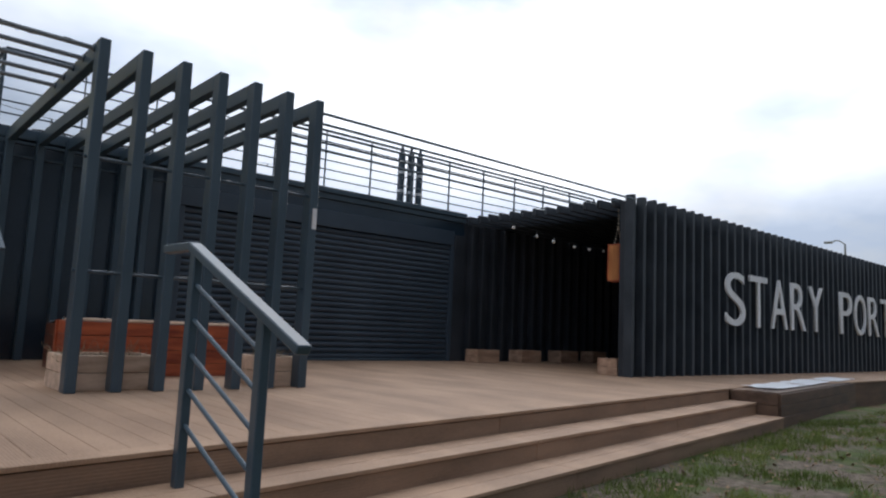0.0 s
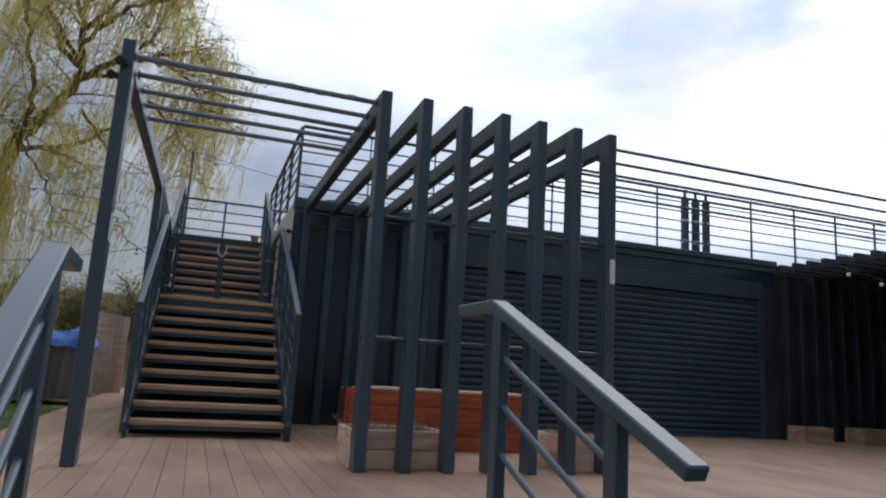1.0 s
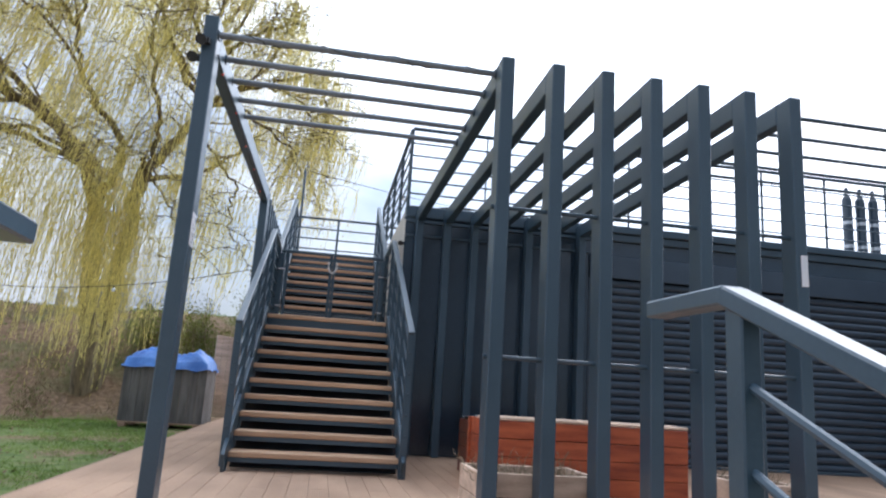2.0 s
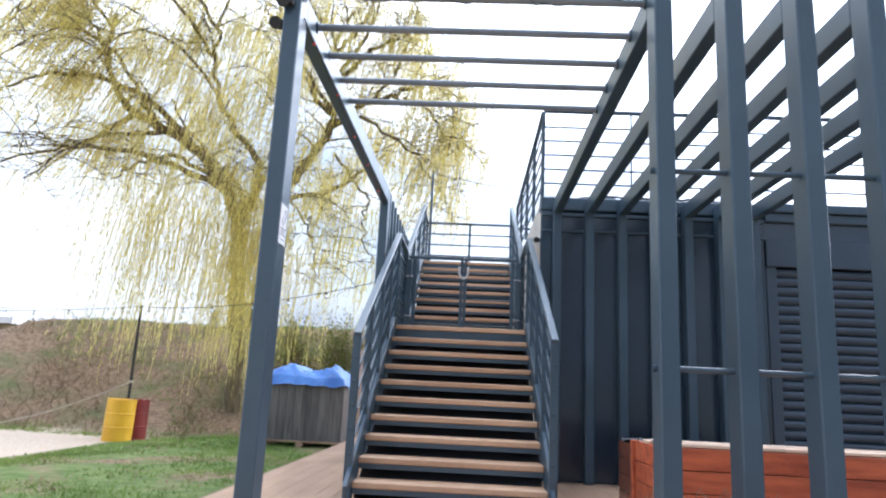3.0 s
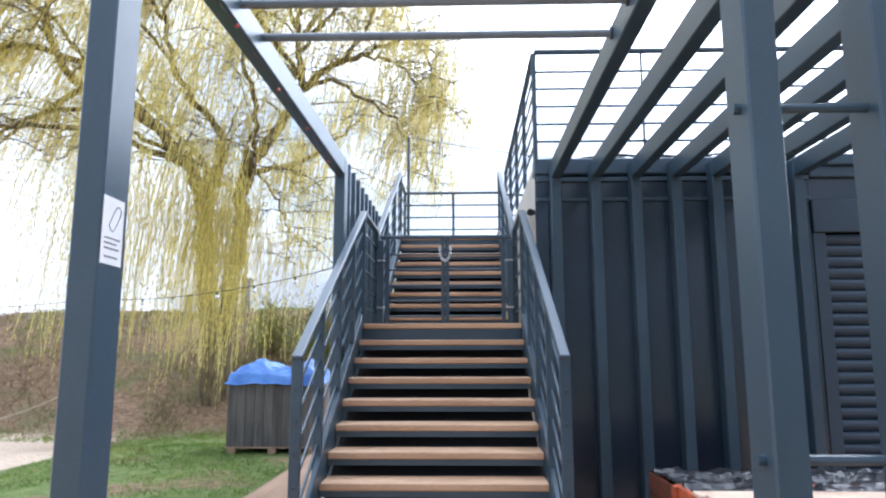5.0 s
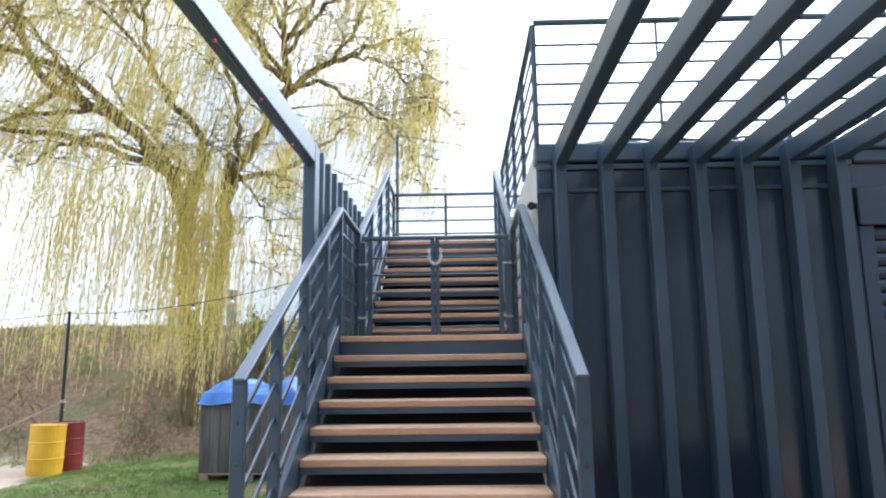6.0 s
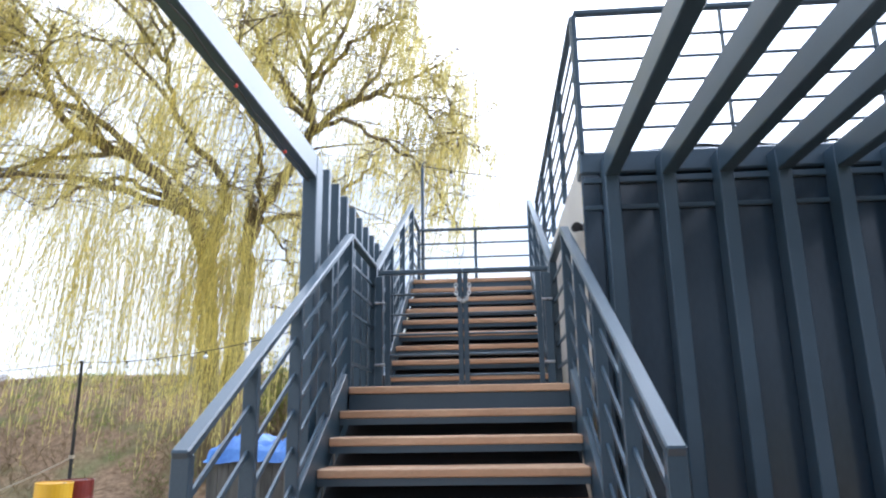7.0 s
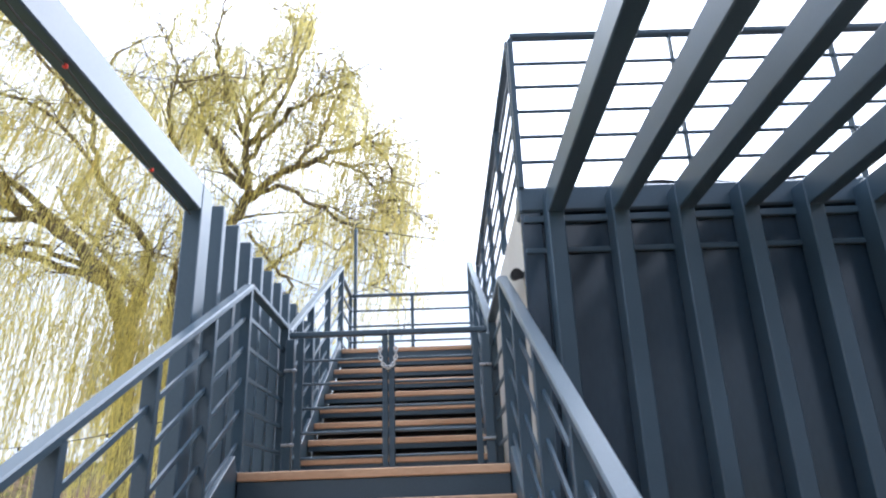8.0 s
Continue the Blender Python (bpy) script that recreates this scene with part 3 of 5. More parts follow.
for s in (-1, 1):
    x = s * (HW + 0.018)
    part("stringer", bar(B(), (x, T1Y - 0.14, -0.02 + 0.06), (x, LY + 0.02, 1.525 - 0.02), 0.03, 0.24, 0.004, up=(0, -RISE, RUN)), STEEL, stairs)
    part("stringer", box(B(), x - 0.015, x + 0.015, LY, T11Y, 1.33, 1.53, 0.004), STEEL, stairs)
    part("stringer", bar(B(), (x, T11Y - 0.1, 1.58), (x, TY + 0.02, 2.945), 0.03, 0.24, 0.004, up=(0, -RISE2, 0.2575)), STEEL, stairs)
    for y in (LY + 0.1, T11Y - 0.1):
        part("support_post", box(B(), x - 0.04, x + 0.04, y - 0.04, y + 0.04, 0.0, 1.33, 0.004), STEEL, stairs)
    part("support_post", box(B(), x - 0.04, x + 0.04, TY + 0.8, TY + 0.88, 0.0, 2.8, 0.004), STEEL, stairs)


def sloped_rail(parent, a, b, drop, bars, posts, base, w=0.06):
    """A stair balustrade: handrail from a to b, bars below it at equal drops, posts down to base(y)."""
    a, b = Vector(a), Vector(b)
    part("handrail", bar(B(), a, b, w, 0.035, 0.006), STEEL, parent)
    for k in range(1, bars + 1):
        o = Vector((0, 0, -drop * k))
        part("bar", bar(B(), a + o, b + o, 0.012, 0.022), STEEL, parent)
    for f in posts:
        p = a + (b - a) * f
        part("post", box(B(), p.x - 0.03, p.x + 0.03, p.y - 0.02, p.y + 0.02, base(p.y), p.z - 0.01, 0.003), STEEL, parent)


for s in (-1, 1):
    rail = thing("stair_railing", "anthracite steel stair railing with sloping bars", "railing", "stair railings")
    x = s * (HW + 0.035)
    xe = x if s < 0 else x - 0.014
    sloped_rail(rail, (xe, -2.06 if s < 0 else -2.18, 1.218), (x, 0.41, 2.575), 0.175, 5, (0.01, 0.25, 0.5, 0.75, 0.985), lambda y: max(0.0, (y - T1Y) * RISE / RUN + 0.02))
    part("handrail", bar(B(), (x, 0.40, 2.57), (x, 1.40, 2.57), 0.06, 0.035, 0.006), STEEL, rail)
    for k in range(1, 6):
        part("bar", bar(B(), (x, 0.42, 2.57 - 0.175 * k), (x, 1.38, 2.57 - 0.175 * k), 0.012, 0.022), STEEL, rail)
    part("post", box(B(), x - 0.03, x + 0.03, 1.36, 1.41, 1.5, 2.56, 0.003), STEEL, rail)
    rail = thing("stair_railing", "anthracite steel railing of the upper flight", "railing", "stair railings")
    sloped_rail(rail, (x, 1.46, 2.55), (x, 4.15, 3.97), 0.175, 5, (0.01, 0.33, 0.66, 0.99), lambda y: max(1.5, 1.525 + (y - T11Y) * RISE2 / 0.2575))
railing("landing_railing", [((-HW - 0.03, 4.95, 0), (WX0 - 0.02, 4.95, 0)), ((-HW - 0.03, 4.12, 0), (-HW - 0.03, 4.93, 0))], 2.93, 3.85, (3.65, 3.45, 3.25, 3.08), "steel railing of the top landing", 0.8, 0.045, 0.014, 0.04)

# gate on the landing
GY = 1.34
gate = thing("stair_gate", "closed double-leaf steel gate on the stair landing", "gate")
for s in (-1, 1):
    part("gate_post", box(B(), s * 0.69 - 0.03, s * 0.69 + 0.03, GY - 0.03, GY + 0.03, 1.525, 2.46, 0.004), STEEL, gate)
    leaf = part("gate_leaf", box(B(), s * 0.023 - 0.020, s * 0.023 + 0.020, GY - 0.02, GY + 0.02, 1.56, 2.475, 0.004), STEEL, gate)
    part("stile", box(B(), s * 0.615 - 0.021, s * 0.615 + 0.021, GY - 0.02, GY + 0.02, 1.56, 2.475, 0.004), STEEL, leaf)
    part("top_bar", box(B(), s * 0.001, s * 0.70, GY - 0.025, GY + 0.025, 2.477, 2.515, 0.005), STEEL, leaf)
    for k in range(5):
        z = 1.65 + 0.165 * k
        part("bar", pipe(B(), (s * 0.043, GY, z), (s * 0.594, GY, z), 0.010, n=8), STEEL, leaf)
    for z in (1.74, 2.24):
        part("hinge", pipe(B(), (s * 0.636, GY - 0.035, z), (s * 0.72, GY - 0.035, z), 0.011, n=8), CHROME, leaf)
chain = thing("chain", "galvanised steel chain locking the gate", "chain")
for k in range(13):
    f = k / 12
    a = math.pi * (f - 0.5) * 1.15
    c = Vector((0.056 * math.sin(a), GY - 0.037, 2.345 - 0.105 * math.cos(a)))
    d = Vector((math.cos(a), 0, 0.105 / 0.056 * math.sin(a))).normalized()
    u = Vector((0, 1, 0)) if k % 2 else d.cross(Vector((0, 1, 0)))
    part("link", tube(B(), [c + (d * math.cos(t) * 0.020 + u * math.sin(t) * 0.012) for t in [i * math.pi / 4 for i in range(9)]], 0.0050, 6), ZINC, chain)


# ---- handrails of the deck steps ----
for nx, ny, label in ((0.835, -6.83, "anthracite steel handrail of the terrace steps"), (-0.57, -7.14, "anthracite steel handrail of the terrace steps")):
    rail = thing("step_handrail", label, "handrail", "step handrails")
    a = Vector((nx, ny, 0.985))
    b = a + Vector((0.075, -0.985, -0.452))
    part("handrail", bar(B(), a, b, 0.066, 0.042, 0.005), STEEL, rail)
    part("handrail_return", bar(B(), a + Vector((0, -0.01, 0)), a + Vector((-0.01, 0.32, 0)), 0.06, 0.042, 0.005), STEEL, rail)
    p0, p1 = a.lerp(b, 0.035), a.lerp(b, 0.70)
    for p, zb in ((p0, -0.153), (p1, -0.306)):
        part("post", box(B(), p.x - 0.022, p.x + 0.022, p.y - 0.03, p.y + 0.03, zb - 0.02, p.z - 0.012, 0.004), STEEL, rail)
    for k in range(1, 6):
        o = Vector((0, 0, -0.165 * k))
        part("bar", pipe(B(), p0 + o, p1 + o, 0.011, n=8), STEEL, rail)


# ---- planters ----
def crate(name, x0, x1, y0, y1, h, rows, material, label, group="", fill=SOIL, th=0.03, top_material=None):
    t = thing(name, label, "planter", group)
    bh = h / rows
    for r in range(rows):
        z0, z1 = r * bh + 0.002, (r + 1) * bh - 0.003
        for y, s in ((y0, 1), (y1, -1)):
            part("board", box(B(), x0, x1, y, y + s * th, z0, z1, 0.004), material, t)
        for x, s in ((x0, 1), (x1, -1)):
            part("board", box(B(), x, x + s * th, y0 + th + 0.002, y1 - th - 0.002, z0, z1, 0.004), material, t)
    part("soil", box(B(), x0 + th, x1 - th, y0 + th, y1 - th, 0.02, h - 0.06), fill, t)
    return t


front_planter = crate("planter_box", 0.96, 1.72, -3.985, -3.45, 0.29, 2, PINE, "raw pine planter with dry stalks behind the posts", "pine planters")
end_planter = crate("planter_box", 2.70, 3.12, -3.985, -3.45, 0.29, 2, PINE, "short raw pine planter with dry stalks", "pine planters")
back_planter = crate("raised_bed", 1.32, 3.01, -2.74, -2.02, 0.55, 4, ORANGE, "orange-stained wooden raised bed with pale boards along its rim", fill=FOIL)
for j, (y, tilt) in enumerate(((-2.735, 0.0), (-2.60, 0.006), (-2.468, -0.004))):
    for x0, x1 in ((1.315 + 0.02 * (j % 2), 2.10 + 0.11 * j), (2.106 + 0.11 * j, 3.015 - 0.03 * (j % 2))):
        part("cap_board", box(B(), x0, x1, y, y + 0.126, 0.552 + tilt, 0.574 + tilt, 0.004), PINE, back_planter, "pale raw board along the rim")
for x in (1.301, 3.011):
    for y in (-2.70, -2.10):
        part("corner_post", box(B(), x, x + 0.02, y, y + 0.07, 0.004, 0.545, 0.003), ORANGE, back_planter)
rear_planter = crate("raised_bed", 1.38, 2.98, -1.96, -1.28, 0.50, 4, REDWOOD, "dark red-brown wooden raised bed lined with black foil", fill=FOIL)
for k, (x, w) in enumerate(((9.02, 0.60), (10.28, 0.62), (11.55, 0.62), (12.72, 0.5))):
    crate("small_planter", x, x + w, -0.52, -0.16, 0.25, 2, OLDPINE, "small weathered wooden planter against the black wall", "planters along the passage")
crate("small_planter", 9.06, 9.62, -3.66, -3.28, 0.27, 2, OLDPINE, "small weathered wooden planter at the end of the slatted wall", "planters along the passage")


# ---- sign ----
def letters(text, x, z, height, y, material, name, label, category, width=None):
    cu = bpy.data.curves.new(name, "FONT")
    cu.body, cu.size, cu.extrude, cu.offset = text, 1.0, 0.02, -0.006
    tmp = new("text_source", cu)
    me = bpy.data.meshes.new_from_object(tmp.evaluated_get(bpy.context.evaluated_depsgraph_get()))
    bpy.data.objects.remove(tmp)
    co = np.array([v.co for v in me.vertices])
    lo, hi = co.min(0), co.max(0)
    sz = height / (hi[1] - lo[1])
    sx = width / (hi[0] - lo[0]) if width else sz
    for v in me.vertices:
        v.co = ((v.co.x - lo[0]) * sx, -v.co.z, (v.co.y - lo[1]) * sz)
    me.materials.append(material)
    ob = new(name, me)
    ob.location = (x, y, z)
    return tagged(ob, label, category)


for word, xs, xe in (("STARY", 12.05, 16.95), ("PORT", 17.85, 21.9)):
    n = len(word)
    w = (xe - xs) / n
    for i, ch in enumerate(word):
        ob = letters(ch, xs + w * i, 0.93, 1.02, -3.985, WHITE, "sign_letter", "large white letter on the black slatted wall", "sign letter", w * 0.80)
        ob["group"] = "sign lettering"


# ---- willow ----
rnd = random.Random(7)


def spline(pts, per=6):
    """A smooth run of points through the given ones."""
    pts = [Vector(p) for p in pts]
    out = []
    for i in range(len(pts) - 1):
        p0, p1, p2, p3 = pts[max(i - 1, 0)], pts[i], pts[i + 1], pts[min(i + 2, len(pts) - 1)]
        for k in range(per):
            t = k / per
            out.append(0.5 * ((2 * p1) + (p2 - p0) * t + (2 * p0 - 5 * p1 + 4 * p2 - p3) * t * t + (3 * p1 - p0 - 3 * p2 + p3) * t ** 3))
    return out + [pts[-1]]


def jitter(pts, amount):
    return [p + Vector((rnd.gauss(0, amount), rnd.gauss(0, amount), rnd.gauss(0, amount * 0.7))) if 0 < i else p for i, p in enumerate(pts)]


def taper(n, r0, r1):
    return [r0 + (r1 - r0) * (i / (n - 1)) ** 0.8 for i in range(n)]


BOUGHS = [
    ([(-6.0, 11.2, -0.4), (-6.15, 11.1, 2.5), (-6.3, 11.0, 3.7), (-6.4, 11.0, 5.0), (-6.9, 10.9, 6.2), (-7.8, 10.6, 7.2), (-9.0, 10.4, 7.8), (-9.8, 10.2, 8.4), (-10.3, 10.1, 9.7), (-10.2, 10.0, 10.8)], 0.30, 0.05),
    ([(-5.9, 11.3, -0.4), (-5.8, 11.5, 2.7), (-5.6, 11.5, 4.3), (-5.55, 11.5, 5.9), (-5.0, 11.6, 6.8), (-4.6, 11.7, 7.6), (-4.2, 11.8, 8.6), (-4.35, 11.9, 9.9), (-4.3, 12.0, 11.2), (-3.9, 12.0, 12.3)], 0.27, 0.04),
    ([(-4.3, 11.8, 8.3), (-3.4, 11.6, 9.0), (-2.5, 11.4, 9.2), (-1.5, 11.3, 9.6), (-0.9, 11.2, 9.8)], 0.12, 0.03),
    ([(-4.2, 11.7, 8.5), (-3.1, 10.9, 8.3), (-2.1, 10.5, 7.5), (-1.2, 10.3, 6.8)], 0.08, 0.02),
    ([(-6.4, 11.0, 5.2), (-5.8, 10.5, 5.9), (-5.8, 10.3, 6.7), (-6.5, 10.2, 7.6), (-7.1, 10.1, 8.8), (-7.3, 10.2, 10.6), (-7.0, 10.3, 11.8)], 0.15, 0.03),
    ([(-7.6, 10.7, 7.1), (-8.9, 10.0, 8.3), (-10.4, 9.4, 8.7), (-11.4, 9.1, 8.5), (-12.1, 8.9, 8.0)], 0.11, 0.025),
    ([(-9.4, 10.3, 8.0), (-10.8, 10.8, 7.4), (-11.9, 11.2, 6.9), (-12.6, 11.4, 6.4)], 0.09, 0.02),
    ([(-4.3, 11.9, 10.0), (-3.4, 11.7, 11.2), (-2.9, 11.6, 12.6), (-2.7, 11.5, 13.6)], 0.07, 0.02),
    ([(-4.35, 11.9, 10.2), (-5.0, 11.7, 11.8), (-5.2, 11.6, 13.4), (-5.0, 11.5, 14.4)], 0.07, 0.02),
    ([(-10.2, 10.1, 9.4), (-10.7, 9.8, 10.4), (-11.2, 9.6, 11.0), (-11.7, 9.5, 11.0)], 0.06, 0.02),
    ([(-7.2, 10.1, 9.6), (-8.2, 9.6, 10.8), (-9.0, 9.3, 11.9), (-9.4, 9.2, 12.6)], 0.06, 0.02),
    ([(-6.4, 11.0, 5.0), (-6.3, 10.0, 5.8), (-6.2, 9.2, 5.9), (-6.1, 8.7, 5.4)], 0.09, 0.02),
    ([(-6.9, 10.9, 6.2), (-7.6, 9.7, 6.5), (-8.2, 9.0, 6.2), (-8.8, 8.6, 5.6)], 0.08, 0.02),
    ([(-5.6, 11.4, 5.6), (-5.2, 10.4, 6.2), (-4.8, 9.6, 6.0), (-4.5, 9.2, 5.4)], 0.08, 0.02),
    ([(-8.6, 10.4, 7.5), (-9.6, 9.4, 7.0), (-10.4, 8.9, 6.3), (-11.0, 8.6, 5.5)], 0.07, 0.02),
    ([(-4.3, 11.8, 8.8), (-5.2, 12.6, 10.0), (-5.9, 13.0, 11.3), (-6.1, 13.2, 12.4)], 0.10, 0.025),
    ([(-6.3, 11.1, 4.9), (-6.8, 12.2, 6.2), (-8.0, 13.2, 7.6), (-9.4, 13.8, 8.9), (-10.2, 14.0, 10.0)], 0.14, 0.03),
    ([(-5.55, 11.5, 5.6), (-4.9, 10.4, 6.6), (-4.8, 9.4, 7.6), (-5.0, 8.8, 8.8), (-4.8, 8.5, 9.6)], 0.10, 0.025),
    ([(-5.5, 11.5, 6.0), (-4.4, 12.6, 6.6), (-3.3, 13.2, 7.6), (-2.6, 13.4, 8.4)], 0.10, 0.025),
    ([(-4.3, 11.9, 9.4), (-3.5, 11.6, 10.4), (-2.6, 11.4, 11.0), (-1.7, 11.2, 11.2)], 0.08, 0.02),
    ([(-4.3, 12.0, 10.9), (-3.6, 12.2, 12.0), (-3.3, 12.3, 13.2), (-3.5, 12.4, 14.4)], 0.06, 0.02),
    ([(-3.0, 11.5, 9.1), (-2.4, 11.8, 10.2), (-2.0, 12.0, 11.6), (-1.9, 12.0, 12.5)], 0.06, 0.02),
    ([(-4.2, 11.8, 8.7), (-5.0, 11.0, 9.9), (-5.7, 10.6, 11.2), (-6.0, 10.4, 12.4)], 0.08, 0.02),
    ([(-2.4, 11.4, 9.2), (-1.6, 11.0, 8.8), (-1.0, 10.8, 8.2), (-0.7, 10.7, 7.4)], 0.05, 0.015),
    ([(-3.9, 11.2, 7.3), (-3.25, 10.7, 6.4), (-2.75, 10.6, 5.8), (-2.9, 10.6, 5.2), (-2.75, 10.6, 4.5), (-2.4, 10.6, 4.0), (-2.2, 10.6, 3.65)], 0.045, 0.012),
    ([(-5.2, 10.8, 6.2), (-4.65, 10.6, 5.35), (-4.25, 10.6, 4.8), (-4.1, 10.6, 4.05), (-3.95, 10.6, 3.45)], 0.04, 0.012),
    ([(-7.2, 10.2, 10.4), (-8.2, 9.8, 11.6), (-9.8, 9.4, 12.1), (-11.2, 9.1, 11.5), (-12.2, 8.9, 10.2)], 0.06, 0.015),
    ([(-1.5, 10.4, 7.0), (-1.1, 10.6, 6.5), (-0.7, 10.8, 6.0), (-0.45, 10.9, 5.4)], 0.03, 0.008),
    ([(-1.2, 11.3, 9.7), (-0.75, 11.1, 9.0), (-0.5, 11.0, 8.1), (-0.5, 11.0, 7.3)], 0.03, 0.008),
    ([(-10.25, 10.0, 10.4), (-11.2, 9.8, 11.4), (-12.3, 9.6, 11.2), (-13.0, 9.5, 10.0)], 0.05, 0.015),
    ([(-9.0, 10.4, 7.9), (-9.6, 9.6, 9.2), (-10.8, 9.2, 9.9), (-12.0, 9.0, 9.4), (-12.8, 8.9, 8.4)], 0.06, 0.015),
    ([(-6.5, 10.2, 7.6), (-7.3, 9.6, 8.9), (-8.4, 9.2, 9.8), (-9.4, 9.0, 9.6), (-10.0, 8.9, 8.8)], 0.06, 0.015),
    ([(-6.9, 10.9, 6.1), (-8.0, 9.8, 6.4), (-9.4, 9.0, 6.5), (-10.6, 8.5, 6.2), (-11.6, 8.2, 5.7)], 0.10, 0.02),
]
wood = B()
shoots = []
for pts, r0, r1 in BOUGHS:
    run = jitter(spline(pts, 5), 0.045)
    tube(wood, run, taper(len(run), r0, r1), 8)
    n = len(run)
    lead = 3 if r0 < 0.2 else n // 2
    many = 14 if r0 > 0.095 or pts[-1][2] > 7 else 7
    for k in range(many):
        i = min(n - 2, lead + int((n - lead - 1) * (k + rnd.random()) / many))
        ang = rnd.uniform(0, 2 * math.pi)
        fwd = (run[i + 1] - run[i]).normalized()
        d = (Vector((math.cos(ang), math.sin(ang), rnd.uniform(0.05, 0.9))) + fwd * 0.8).normalized()
        ln = rnd.uniform(1.0, 2.3)
        sub, p = [run[i]], run[i].copy()
        for j in range(7):
            d = (d + Vector((rnd.gauss(0, 0.16), rnd.gauss(0, 0.16), rnd.gauss(0, 0.12) - 0.075 * j * 0.5))).normalized()
            p = p + d * ln / 7
            sub.append(p.copy())
        tube(wood, sub, taper(len(sub), max(0.016, r0 * 0.16), 0.007), 5)
        shoots.append(sub)
        for q in range(7):
            a = rnd.randrange(2, 7)
            ang = rnd.uniform(0, 2 * math.pi)
            e = (Vector((math.cos(ang), math.sin(ang), rnd.uniform(-0.1, 0.7)))).normalized()
            tw, p2 = [sub[a]], sub[a].copy()
            ln2 = rnd.uniform(0.4, 1.1)
            for j in range(4):
                e = (e + Vector((rnd.gauss(0, 0.2), rnd.gauss(0, 0.2), -0.12))).normalized()
                p2 = p2 + e * ln2 / 4
                tw.append(p2.copy())
            tube(wood, tw, taper(len(tw), 0.010, 0.004), 4)
            if q < 4:
                shoots.append(tw)


# heavier hanging swathes: x, y, z, fall, width, tufts, lean
SWAGS = [
    (-4.75, 9.0, 5.0, 4.6, 0.36, 34, 0.30), (-5.3, 9.0, 4.5, 3.8, 0.30, 50, 0.28), (-7.3, 7.9, 5.2, 4.3, 0.55, 62, 0.30), (-1.35, 11.0, 9.2, 2.6, 0.30, 9, 0.15), (-0.6, 11.0, 7.9, 2.4, 0.18, 10, 0.10), (-1.0, 11.1, 7.1, 2.2, 0.22, 10, 0.12), (-0.4, 11.0, 6.1, 1.3, 0.12, 5, 0.10), (-1.9, 11.0, 8.4, 2.2, 0.30, 7, 0.15), (-5.1, 9.2, 4.6, 4.0, 0.35, 16, 0.35), (-5.7, 8.8, 4.5, 3.0, 0.36, 12, 0.35),
    (-7.9, 8.6, 5.9, 5.2, 0.20, 7, 0.30), (-6.1, 8.7, 4.8, 2.6, 0.22, 7, 0.30),
    (-7.7, 9.2, 6.8, 1.8, 0.55, 16, 0.6), (-5.4, 9.0, 9.0, 2.2, 0.60, 34, 0.7), (-6.6, 9.0, 8.4, 1.9, 0.6, 22, 0.8),
    (-9.2, 9.0, 7.0, 2.2, 0.55, 24, 0.8), (-3.8, 11.0, 6.5, 2.4, 0.45, 18, 0.3), (-9.6, 9.0, 5.7, 2.6, 0.40, 9, 0.6),
    (-8.6, 9.4, 9.6, 2.3, 0.70, 30, 0.9), (-10.6, 9.2, 8.0, 2.6, 0.55, 22, 1.0), (-7.0, 10.4, 10.9, 2.0, 0.8, 28, 0.9),
    (-2.6, 11.4, 9.0, 1.8, 0.6, 14, 0.4), (-4.6, 11.6, 11.8, 1.8, 0.8, 20, 0.7), (-9.9, 9.6, 10.8, 2.0, 0.7, 20, 1.0),
    (-6.2, 8.8, 6.2, 1.3, 0.5, 6, 0.5), (-3.0, 10.8, 5.4, 3.0, 0.5, 14, 0.2),
    (-3.2, 11.6, 10.8, 1.4, 0.7, 26, 0.6), (-1.8, 11.4, 10.4, 1.4, 0.5, 20, 0.5), (-4.0, 11.8, 13.0, 1.5, 0.8, 22, 0.7),
    (-1.3, 11.0, 9.3, 1.8, 0.45, 18, 0.35), (-2.2, 12.0, 11.9, 1.3, 0.5, 14, 0.6),
]


